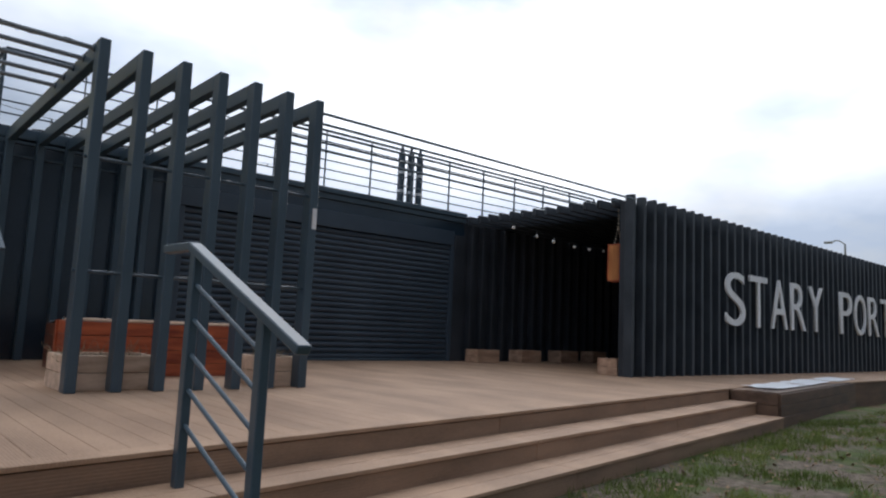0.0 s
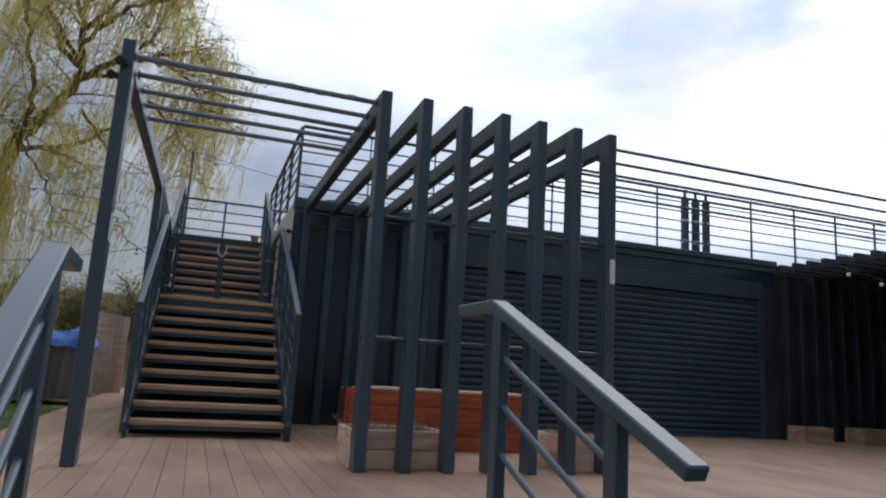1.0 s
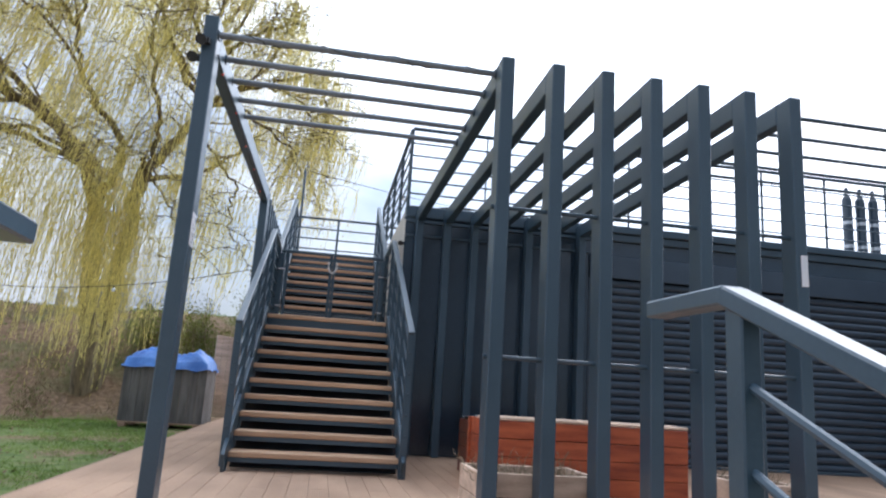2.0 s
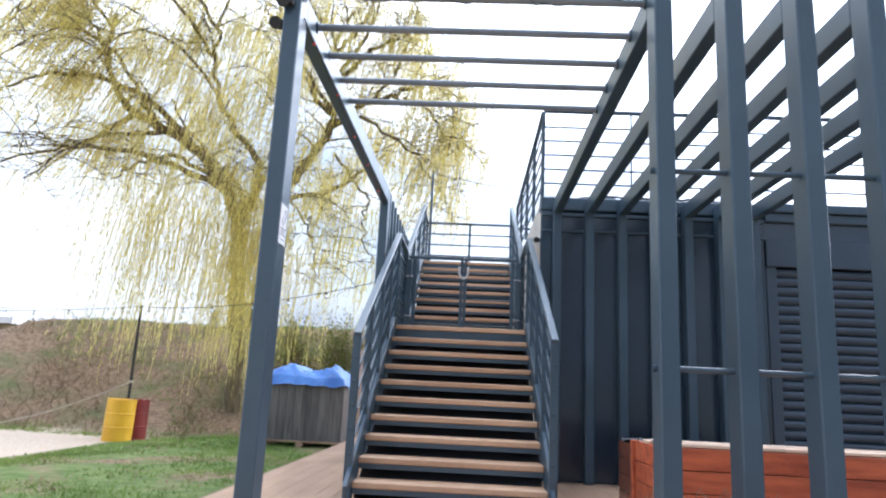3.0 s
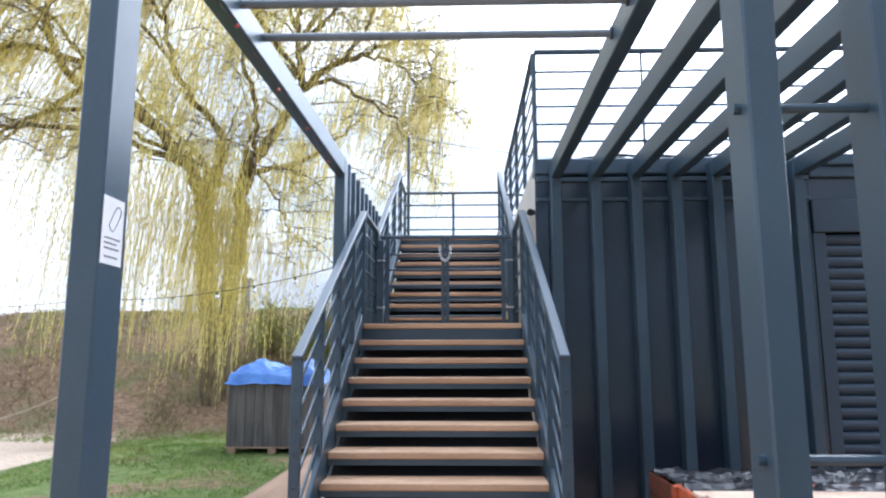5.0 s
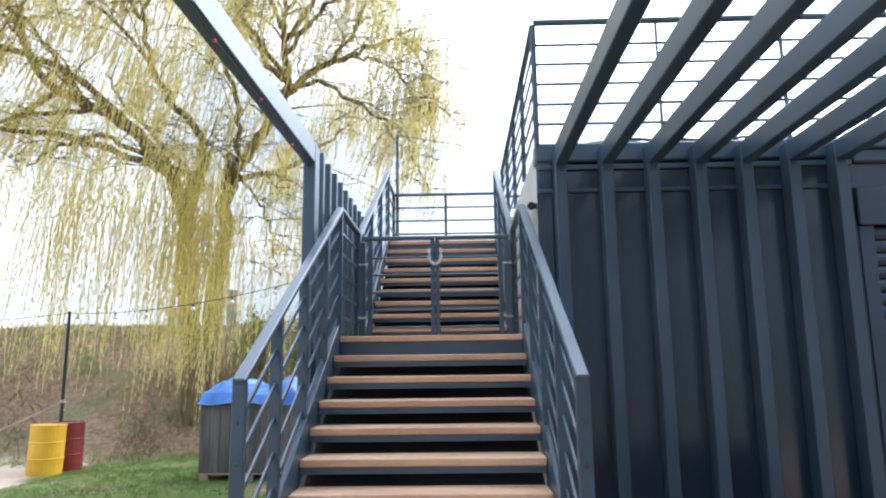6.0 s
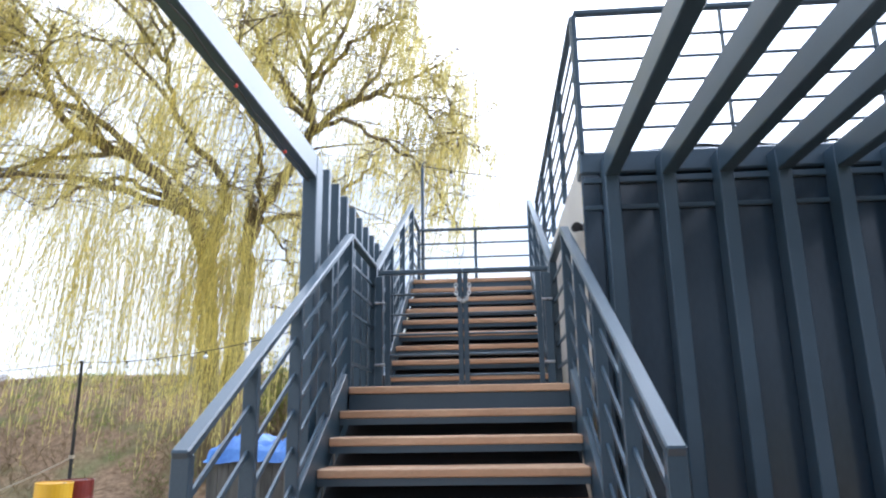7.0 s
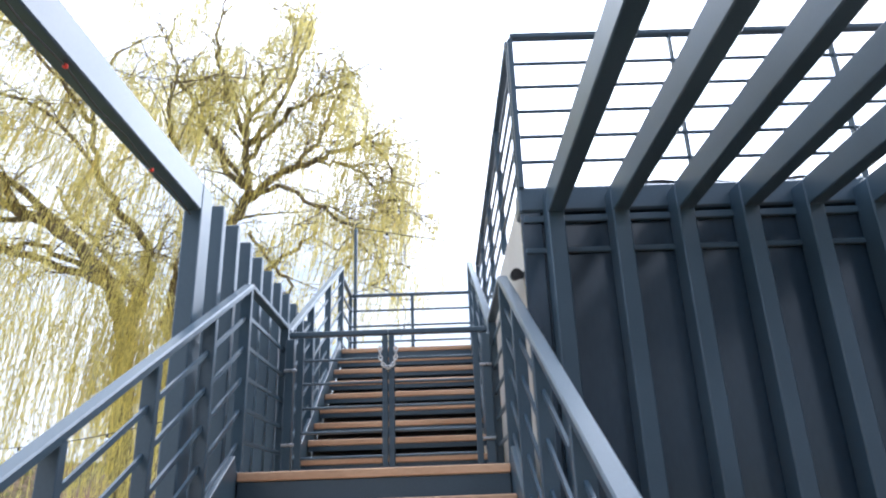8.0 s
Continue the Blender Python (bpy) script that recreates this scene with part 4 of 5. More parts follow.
def strands(shoots, per, seed):
    """Hanging whips with narrow leaves: vertices and faces for leaves and for stems."""
    r = random.Random(seed)
    lv, lf, sv, sf = [], [], [], []
    def whip(p, ln, lean):
        ln = min(ln, p.z - ground_z(p.x, p.y) - r.uniform(0.25, 0.9))
        if ln < 0.3:
            return
        ang = r.uniform(0, 2 * math.pi)
        h = Vector((math.cos(ang) * 0.5, math.sin(ang) * 0.5, 0.1))
        wind = Vector((-0.24 - 0.14 * r.random(), 0.05 * r.gauss(0, 1), 0)) * lean * (1.0 + 0.35 * max(0.0, min(4.0, -6.4 - p.x)))
        sway, turn = r.uniform(0.03, 0.12), r.uniform(0, 6.28)
        n = max(5, int(ln / 0.16))
        for k in range(n + 1):
            f = k / n
            d = (h * (1 - f) ** 3 + wind * (0.35 + 0.65 * f) + Vector((sway * math.sin(2.2 * f * ln + turn), sway * math.cos(1.7 * f * ln + turn), -0.25 - 0.9 * min(1, f * 2.5)))).normalized()
            side = d.cross(Vector((math.cos(ang), math.sin(ang), 0.2))).normalized() * (0.0052 * (1 - 0.5 * f))
            b = len(sv)
            sv.extend((tuple(p - side), tuple(p + side)))
            if k:
                sf.append((b - 2, b - 1, b + 1, b))
            if k > 1:
                for _ in range(3 if ln < 1.9 else 1 + k % 2):
                    o = p - d * r.random() * ln / n
                    a2 = r.uniform(0, 2 * math.pi)
                    ld = (d + 0.24 * Vector((math.cos(a2), math.sin(a2), 0))).normalized()
                    w = ld.cross(Vector((r.gauss(0, 1), r.gauss(0, 1), r.gauss(0, 1)))).normalized() * r.uniform(0.005, 0.008)
                    size = r.uniform(0.09, 0.16)
                    b = len(lv)
                    lv.extend((tuple(o), tuple(o + ld * size * 0.45 + w), tuple(o + ld * size), tuple(o + ld * size * 0.45 - w)))
                    lf.append((b, b + 1, b + 2, b + 3))
            p = p + d * ln / n

    for run in shoots:
        thick = noise.noise(run[-1] * 0.8) * 1.5 + r.uniform(-0.2, 0.25)
        west = max(0.0, -9.6 - run[-1].x) * 0.13
        if thick - west * 0.5 < -0.28:
            continue
        if run[-1].z < 7.6 and run[-1].x < -5.2 and r.random() < 0.66:
            continue
        if run[-1].z > 7.4 and run[-1].x < -6.5:
            thick = max(thick, 0.0) + 0.45
        for bundle in range(1 + int(max(thick, 0) * 2.2) if len(run) > 6 else 1):
            root = run[r.randrange(max(1, len(run) // 3), len(run))]
            hem = ground_z(root.x, root.y) + 0.6 + 4.4 * max(0.0, min(1.0, 0.42 + 1.1 * noise.noise(Vector((root.x * 0.5, root.y * 0.3, 2.0)))))
            reach = max(0.6, min(root.z - hem, 4.6)) * r.uniform(0.15, 0.6)
            if thick < 0.3 or root.z > 8.4:
                reach = r.uniform(0.6, 1.9)
            skirt = 0.30 if -6.2 < root.x < -4.6 else 0.03
            if root.y < 10.4 and -10.5 < root.x < -4.2 and r.random() < skirt:
                reach = root.z - ground_z(root.x, root.y) - r.uniform(0.7, 2.2)
            lean = 0.95 + 0.7 * noise.noise(root * 0.35) + r.uniform(-0.15, 0.2)
            spread = r.uniform(0.04, 0.09)
            for q in range(per - 1 + r.randrange(4)):
                whip(root + Vector((r.gauss(0, spread), r.gauss(0, spread), r.gauss(0, 0.05))), reach * r.uniform(0.5, 1.0), lean)
    for x, y, z, fall, wide, count, lean in SWAGS:
        for q in range(max(3, int(count * 0.42))):
            tuft = Vector((x + r.gauss(0, wide), y + r.gauss(0, 0.35), z + r.gauss(0, 0.45)))
            for k in range(7 + r.randrange(7)):
                whip(tuft + Vector((r.gauss(0, 0.075), r.gauss(0, 0.075), r.gauss(0, 0.16))), fall * r.uniform(0.45, 1.0), lean * r.uniform(0.8, 1.2))
    return lv, lf, sv, sf


def mesh_raw(name, verts, faces, material, parent=None, label=""):
    me = bpy.data.meshes.new(name)
    me.from_pydata(verts, [], faces)
    me.materials.append(material)
    ob = new(name, me)
    ob.parent = parent
    if label:
        ob["label"] = label
    return ob


willow = thing("willow_tree", "large weeping willow with fresh yellow-green leaves on the bank", "tree")
part("trunk", wood, BARK, willow, "dark twisted trunk and limbs", True)
lv, lf, sv, sf = strands(shoots, 5, 11)
tagged(mesh_raw("crown", lv, lf, WILLOW, willow, "hanging yellow-green leaves"), kind="stuff")
tagged(mesh_raw("twig_mass", sv, sf, WHIP, willow), kind="stuff")


# ---- concrete blocks on the crest of the bank ----
for x0, x1, top in ((-7.28, -6.86, 3.45), (-6.63, -6.33, 3.64), (-8.39, -8.13, 3.14)):
    block = thing("concrete_block", "weathered concrete block on the crest of the bank", "block", "crest blocks")
    foot = ground_z((x0 + x1) / 2, 15.1) - 0.15
    part("body", box(B(), x0, x1, 14.95, 15.3, foot, top - 0.055, 0.02), CONCRETE, block)
    part("cap", box(B(), x0 - 0.02, x1 + 0.02, 14.93, 15.32, top - 0.054, top, 0.012), CONCRETE, block)


# ---- bushes on the bank ----
def bush(name, centre, size, n, label, seed, material=BUSH):
    r = random.Random(seed)
    t = thing(name, label, "bush")
    c = Vector(centre)
    base = Vector((c.x, c.y, ground_z(c.x, c.y) - 0.1))
    bm = B()
    lv, lf = [], []
    for k in range(46):
        ang, el = r.uniform(0, 2 * math.pi), r.uniform(0.15, 1.4)
        tip = base + Vector((math.cos(ang) * math.cos(el) * size[0], math.sin(ang) * math.cos(el) * size[1], math.sin(el) * size[2])) * r.uniform(0.55, 1.08)
        mid = base.lerp(tip, 0.5) + Vector((0, 0, 0.22 * size[2]))
        run = jitter(spline([base + Vector((r.gauss(0, 0.2), r.gauss(0, 0.2), 0)), mid, tip], 5), 0.03)
        tube(bm, run, taper(len(run), 0.02, 0.004), 4)
        for _ in range(n // 46):
            i = r.randrange(3, len(run))
            o = run[i] + Vector((r.gauss(0, 0.16), r.gauss(0, 0.16), r.gauss(0, 0.16)))
            d = Vector((r.gauss(0, 1), r.gauss(0, 1), r.gauss(0, 1))).normalized()
            w = d.orthogonal().normalized() * r.uniform(0.012, 0.022)
            L = r.uniform(0.05, 0.10)
            b = len(lv)
            lv += [tuple(o), tuple(o + d * L / 2 + w), tuple(o + d * L), tuple(o + d * L / 2 - w)]
            lf.append((b, b + 1, b + 2, b + 3))
    tagged(part("branch_mass", bm, TWIG, t), kind="stuff")
    tagged(mesh_raw("leaves", lv, lf, material, t), kind="stuff")


bush("bush", (-3.4, 12.0, 0), (1.5, 1.2, 2.3), 5200, "yellow-green shrub coming into leaf on the bank", 3)
bush("bush", (-4.9, 12.6, 0), (1.2, 1.0, 1.9), 3200, "yellow-green shrub coming into leaf behind the willow", 4)
bush("bush", (-2.0, 13.2, 0), (1.4, 1.2, 2.0), 3200, "yellow-green shrub coming into leaf on the bank", 5)


# ---- grass ----
def blades(name, label, count, region, material, seed, h0, h1, keep, clump=0.8):
    r = random.Random(seed)
    lv, lf = [], []
    while len(lf) < count:
        x, y = r.uniform(region[0], region[1]), r.uniform(region[2], region[3])
        if not keep(x, y) or noise.noise(Vector((x * clump, y * clump, 1.7))) < r.uniform(-0.5, 0.25):
            continue
        z = ground_z(x, y) - 0.01
        for _ in range(6):
            o = Vector((x + r.gauss(0, 0.03), y + r.gauss(0, 0.03), z))
            ang = r.uniform(0, 2 * math.pi)
            w = Vector((math.cos(ang), math.sin(ang), 0)) * r.uniform(0.003, 0.006)
            tip = o + Vector((r.gauss(0, 0.03), r.gauss(0, 0.03), r.uniform(h0, h1)))
            b = len(lv)
            lv += [tuple(o - w), tuple(o + w), tuple(tip)]
            lf.append((b, b + 1, b + 2))
    tagged(mesh_raw(name, lv, lf, material), label, "grass", "", "stuff")


def lawn_left(x, y):
    return x < DECKX0 - 0.04 and x + 0.16 * y > -5.7 and y < 9.0


blades("lawn", "short green spring grass beside the terrace", 60000, (-7.2, -1.75, -6.5, 9.0), GRASS, 21, 0.02, 0.06, lawn_left)
blades("lawn", "patchy green grass in front of the steps", 36000, (2.2, 15.0, -10.5, -6.2), FRONTGRASS, 22, 0.025, 0.10, lambda x, y: y < edge_y(x) - (0.75 if x < 8.8 else 0.70) and (noise.noise(Vector((x * 1.5, y * 1.5, 6.0))) > -0.06 or y > edge_y(x) - 1.25), 1.6)
blades("dry_grass", "dry straw-coloured grass on the bank", 24000, (-17.0, 0.0, 8.8, 15.5), DRYGRASS, 23, 0.04, 0.16, lambda x, y: True, 0.5)
blades("bank_grass", "green tufts on the bank", 26000, (-17.0, 0.0, 8.4, 15.8), GRASS, 24, 0.04, 0.14, lambda x, y: noise.noise(Vector((x * 0.4, y * 0.4, 9.0))) > 0.02, 1.1)


def litter():
    """Fallen leaves on the ground in front of the steps and on the lawn."""
    r = random.Random(77)
    lv, lf = [], []
    while len(lf) < 2600:
        if len(lf) % 3:
            x, y = r.uniform(2.5, 14.0), r.uniform(-10.0, -6.0)
            if y > edge_y(x) - (0.74 if x < 8.8 else 1.1):
                continue
        else:
            x, y = r.uniform(-6.5, -1.8), r.uniform(-5.0, 9.0)
        o = Vector((x, y, ground_z(x, y) + r.uniform(0.004, 0.03)))
        d = Vector((r.gauss(0, 1), r.gauss(0, 1), r.gauss(0, 0.35))).normalized() * r.uniform(0.02, 0.045)
        w = d.cross(Vector((r.gauss(0, 0.3), r.gauss(0, 0.3), 1))).normalized() * d.length * 0.45
        b = len(lv)
        lv += [tuple(o - d), tuple(o + w), tuple(o + d), tuple(o - w)]
        lf.append((b, b + 1, b + 2, b + 3))
    tagged(mesh_raw("fallen_leaves", lv, lf, LITTER), "dry brown leaves scattered in the grass", "leaf litter", "", "stuff")


litter()


def brushwood():
    """Low dead stems and litter over the bank."""
    r = random.Random(31)
    bm = B()
    for _ in range(2800):
        x, y = r.uniform(-15.0, -0.5), r.uniform(8.9, 14.5)
        if noise.noise(Vector((x * 0.5, y * 0.5, 6.0))) < -0.05:
            continue
        p = Vector((x, y, ground_z(x, y) - 0.02))
        q = p + Vector((r.gauss(0, 0.22), r.gauss(0, 0.22), r.uniform(0.08, 0.42)))
        run = [p, p.lerp(q, 0.5) + Vector((r.gauss(0, 0.04), r.gauss(0, 0.04), 0.05)), q]
        tube(bm, run, [0.008, 0.006, 0.003], 3)
    tagged(part("brushwood", bm, TWIG), "low dead stems and litter on the bank", "brushwood", "", "stuff")


brushwood()


# ---- crate with tarpaulin ----
wood_crate = thing("wooden_crate", "weathered grey wooden crate standing on a pallet", "crate")
CX0, CX1, CY0, CY1 = -3.28, -1.93, 4.3, 5.35
cz = ground_z(-2.6, 4.4) - 0.01
for k in range(10):
    w = (CX1 - CX0) / 10
    part("board", box(B(), CX0 + w * k + 0.003, CX0 + w * (k + 1) - 0.003, CY0, CY0 + 0.025, -0.06, 0.87 - 0.01 * rnd.random(), 0.003), GREYWOOD, wood_crate)
for k in range(8):
    w = (CY1 - CY0 - 0.03) / 8
    part("board", box(B(), CX0, CX0 + 0.025, CY0 + 0.03 + w * k, CY0 + 0.03 + w * (k + 1) - 0.006, -0.06, 0.87, 0.003), GREYWOOD, wood_crate)
    part("board", box(B(), CX1 - 0.025, CX1, CY0 + 0.03 + w * k, CY0 + 0.03 + w * (k + 1) - 0.006, -0.06, 0.87, 0.003), GREYWOOD, wood_crate)
part("floor_board", box(B(), CX0 + 0.03, CX1 - 0.03, CY0 + 0.03, CY1 - 0.03, -0.06, -0.04), GREYWOOD, wood_crate)
pallet = thing("pallet", "old wooden pallet under the crate", "pallet")
for x in (CX0 + 0.02, (CX0 + CX1) / 2 - 0.06, CX1 - 0.14):
    for y in (CY0 + 0.01, (CY0 + CY1) / 2, CY1 - 0.14):
        part("block", box(B(), x, x + 0.12, y, y + 0.12, cz - 0.02, -0.085, 0.004), OLDPINE, pallet)
for y in (CY0, (CY0 + CY1) / 2 - 0.04, CY1 - 0.11):
    part("slat", box(B(), CX0, CX1, y, y + 0.10, -0.083, -0.063, 0.003), OLDPINE, pallet)


def tarp():
    nx, ny = 70, 50
    verts, faces = [], []
    for j in range(ny + 1):
        for i in range(nx + 1):
            u, v = i / nx * 2 - 1, j / ny * 2 - 1
            e = max(abs(u), abs(v))
            x, y = -2.605 + u * 0.72, 4.82 + v * 0.575
            left, right = math.exp(-((u + 0.55) / 0.42) ** 2), math.exp(-((u - 0.62) / 0.30) ** 2)
            h = (1 - e ** 5) * (0.07 + 0.16 * left + 0.17 * right * (0.8 + 0.2 * v) + 0.03 * math.cos(v * 2.2))
            fold = 1 - abs(noise.noise(Vector((x * 2.6 + y * 1.4, y * 2.2, 3)))) * 2.6
            h += (1 - e ** 6) * (0.065 * max(0.0, fold) + 0.05 * abs(noise.noise(Vector((x * 9 - y * 4, y * 6, 5)))))
            z = 0.90 + max(h, 0.0) if e < 0.93 else 0.885 - (e - 0.93) / 0.07 * (0.05 + 0.05 * noise.noise(Vector((x * 4, y * 4, 7))))
            verts.append((x, y, z))
    w = nx + 1
    faces = [(j * w + i, j * w + i + 1, (j + 1) * w + i + 1, (j + 1) * w + i) for j in range(ny) for i in range(nx)]
    ob = mesh_raw("tarpaulin", verts, faces, TARP)
    for p in ob.data.polygons:
        p.use_smooth = True
    tagged(ob, "crumpled blue tarpaulin lying over the crate", "tarpaulin")


tarp()
panel = thing("fence_panel", "upright tan wooden fence panel behind the stairs", "fence")
for k in range(5):
    x = -2.1 + 0.12 * k
    part("board", box(B(), x, x + 0.114, 6.0, 6.022, -0.02, 1.55 - 0.015 * k, 0.003), PINE, panel)
part("rail", box(B(), -2.1, -1.5, 6.024, 6.06, 1.2, 1.28, 0.003), OLDPINE, panel)
part("rail", box(B(), -2.1, -1.5, 6.024, 6.06, 0.2, 0.28, 0.003), OLDPINE, panel)


# ---- barrels, pole and rope ----
def barrel(x, y, material, label, lean=0.0):
    t = thing("barrel", label, "barrel", "steel barrels", "", (x, y, ground_z(x, y) - 0.02))
    t.rotation_euler = (0, lean, 0)
    prof = [(0.0, 0.0), (0.27, 0.0), (0.29, 0.015), (0.29, 0.29), (0.302, 0.305), (0.29, 0.32), (0.29, 0.57), (0.302, 0.585), (0.29, 0.60), (0.29, 0.865), (0.298, 0.875), (0.29, 0.885), (0.275, 0.885), (0.275, 0.87), (0.0, 0.87)]
    bm = B()
    rings = []
    for r, z in prof:
        rings.append([bm.verts.new((max(r, 0.001) * math.cos(2 * math.pi * k / 28), max(r, 0.001) * math.sin(2 * math.pi * k / 28), z)) for k in range(28)])
    for a, b in zip(rings, rings[1:]):
        for k in range(28):
            bm.faces.new((a[k], a[(k + 1) % 28], b[(k + 1) % 28], b[k]))
    part("drum", bm, material, t)
    part("bung", pipe(B(), (0.15, 0.05, 0.87), (0.15, 0.05, 0.885), 0.03), CHROME, t)


barrel(-7.22, 7.45, YELLOW, "bright yellow ribbed steel barrel on the sand", 0.03)
barrel(-7.2, 8.08, RED, "dark red ribbed steel barrel on the sand")
rope_pole = thing("pole", "thin dark pole behind the barrels", "pole")
part("shaft", pipe(B(), (-7.56, 8.45, ground_z(-7.56, 8.45) - 0.1), (-7.56, 8.45, 2.45), 0.035, 0.03, 8), WIRE, rope_pole)
part("cap", pipe(B(), (-7.56, 8.45, 2.45), (-7.56, 8.45, 2.48), 0.038, n=8), WIRE, rope_pole)


def hanging(a, b, sag, n=24):
    a, b = Vector(a), Vector(b)
    return [a.lerp(b, k / n) - Vector((0, 0, sag * 4 * (k / n) * (1 - k / n))) for k in range(n + 1)]


rope = thing("rope", "pale rope tied to the pole and running to the ground", "rope")
part("line", tube(B(), hanging((-7.56, 8.43, 0.72), (-11.2, 9.1, ground_z(-11.2, 9.1) + 0.06), 0.12), 0.014, 5), ROPE, rope)
part("knot", tube(B(), [Vector((-7.56, 8.45, 0.70)), Vector((-7.56, 8.45, 0.76))], 0.05, 8), ROPE, rope)


# ---- closed parasol ----
def parasol(x, y):
    z0 = ground_z(x, y)
    t = thing("parasol", "closed cream canvas parasol on a white pole", "parasol", "", "", (x, y, z0))
    part("pole", pipe(B(), (0, 0, -0.05), (0, 0, 3.1), 0.024, n=10), WHITE, t)
    bm = B()
    prof = [(3.30, 0.06), (3.25, 0.14), (3.05, 0.17), (2.6, 0.19), (2.1, 0.21), (1.75, 0.215), (1.48, 0.19), (1.38, 0.175), (1.25, 0.20), (1.0, 0.235), (0.75, 0.25), (0.45, 0.255)]
    N = 48
    rings = []
    for z, r in prof:
        ring = []
        for k in range(N):
            a = 2 * math.pi * k / N
            fold = 1 + (0.16 + 0.12 * (3.2 - z) / 2.8) * math.cos(8 * a + 0.6 * math.sin(3 * a) + z * 0.4)
            low = max(0.0, (1.05 - z) / 0.6)
            fold *= 1 + low * (0.16 * math.sin(5 * a + 1.3) + 0.10 * math.sin(13 * a + 0.7))
            drop = low * (0.10 * math.cos(8 * a) + 0.11 * math.sin(3 * a + 0.9) + 0.05 * math.sin(11 * a))
            fold *= 1 + 0.05 * math.sin(7 * z + 4 * a) * min(1.0, (3.3 - z) * 2)
            ring.append(bm.verts.new((r * fold * math.cos(a), r * fold * math.sin(a), z + drop)))
        rings.append(ring)
    for a, b in zip(rings, rings[1:]):
        for k in range(N):
            bm.faces.new((a[k], a[(k + 1) % N], b[(k + 1) % N], b[k]))
    bm.faces.new(rings[0])
    part("canopy", bm, CANVAS, t, "", True)
    part("strap", pipe(B(), (0, 0, 1.37), (0, 0, 1.41), 0.205, n=24), CANVAS, t)
    for z_top, z_low, wide in ((3.27, 2.62, 0.235), (1.36, 1.02, 0.27)):
        flap = B()
        upper, lower = [], []
        for k in range(N):
            a = 2 * math.pi * k / N
            ruffle = 1 + 0.10 * math.cos(8 * a + 0.4) + 0.05 * math.sin(13 * a)
            rag = 0.13 * math.sin(4 * a + z_top) + 0.07 * math.sin(9 * a)
            upper.append(flap.verts.new((0.60 * wide * math.cos(a), 0.60 * wide * math.sin(a), z_top)))
            lower.append(flap.verts.new((wide * ruffle * math.cos(a), wide * ruffle * math.sin(a), z_low + rag)))
        for k in range(N):
            flap.faces.new((upper[k], upper[(k + 1) % N], lower[(k + 1) % N], lower[k]))
        part("flap", flap, CANVAS, t, "ragged canvas flap", True)
    return t


parasol(-9.0, 5.1)


# ---- bridge and street lamps far off ----
def mural_material():
    m = surface("mural_wall", (0.25, 0.25, 0.25), (0.5, 0.5, 0.49), 0.85, 1.0)
    n, l = m.node_tree.nodes, m.node_tree.links
    v, rp, geo = n.new("ShaderNodeTexVoronoi"), n.new("ShaderNodeValToRGB"), n.new("ShaderNodeNewGeometry")
    v.inputs["Scale"].default_value = 0.9
    l.new(geo.outputs["Position"], v.inputs["Vector"])
    els = rp.color_ramp.elements
    rp.color_ramp.interpolation = "CONSTANT"
    els[0].color, els[1].color, els[1].position = (0.55, 0.62, 0.66, 1), (0.50, 0.10, 0.05, 1), 0.88
    for pos, c in ((0.3, (0.12, 0.35, 0.16)), (0.45, (0.70, 0.72, 0.70)), (0.6, (0.10, 0.25, 0.45)), (0.72, (0.6, 0.66, 0.68))):
        e = els.new(pos)
        e.color = (*c, 1)
    l.new(v.outputs["Color"], rp.inputs["Fac"])
    l.new(rp.outputs["Color"], n["Principled BSDF"].inputs["Base Color"])
    return m


bridge = thing("bridge", "distant concrete bridge with a pale railing and a painted wall", "bridge")
part("deck", box(B(), -75, -32.0, 40.0, 44.0, 4.15, 4.6), WHITE, bridge)
# shade below the deck, built as a dark-coloured box
part("shadow_wall", box(B(), -75, -32.1, 40.4, 43.5, 3.0, 4.14), BARK, bridge, "dark band standing in for the shade under the bridge deck")
part("painted_wall", box(B(), -75, -32.1, 40.5, 43.4, -1.0, 2.995), mural_material(), bridge, "wall with colourful mural")
part("top_rail", box(B(), -75, -32.0, 40.05, 40.13, 5.18, 5.26), WHITE, bridge)
part("mid_rail", box(B(), -75, -32.0, 40.05, 40.13, 4.95, 5.0), WHITE, bridge)
for k in range(54):
    part("rail_post", box(B(), -74.5 + k * 0.79, -74.44 + k * 0.79, 40.06, 40.12, 4.55, 5.18), WHITE, bridge)


def street_lamp(x, y, h, arm, label):
    t = thing("street_lamp", label, "street lamp", "street lamps", "", (x, y, 0))
    part("pole", pipe(B(), (0, 0, ground_z(x, y)), (0, 0, h), 0.11, 0.06, 10), CONCRETE, t)
    part("arm", tube(B(), spline([(0, 0, h), Vector(arm) * 0.5 + Vector((0, 0, h + 0.25)), Vector(arm) + Vector((0, 0, h + 0.2))], 5), 0.04, 6), CONCRETE, t)
    c = Vector(arm) * 1.15 + Vector((0, 0, h + 0.17))
    part("head", bar(B(), Vector(arm) * 0.95 + Vector((0, 0, h + 0.17)), c + Vector(arm).normalized() * 0.3, 0.3, 0.12, 0.03), CONCRETE, t)


street_lamp(-37.4, 42.0, 12.3, (-1.6, 0, 0), "tall grey street lamp beyond the bridge")
street_lamp(45.0, 4.8, 6.75, (0, 0.75, 0), "tall grey street lamp behind the building")

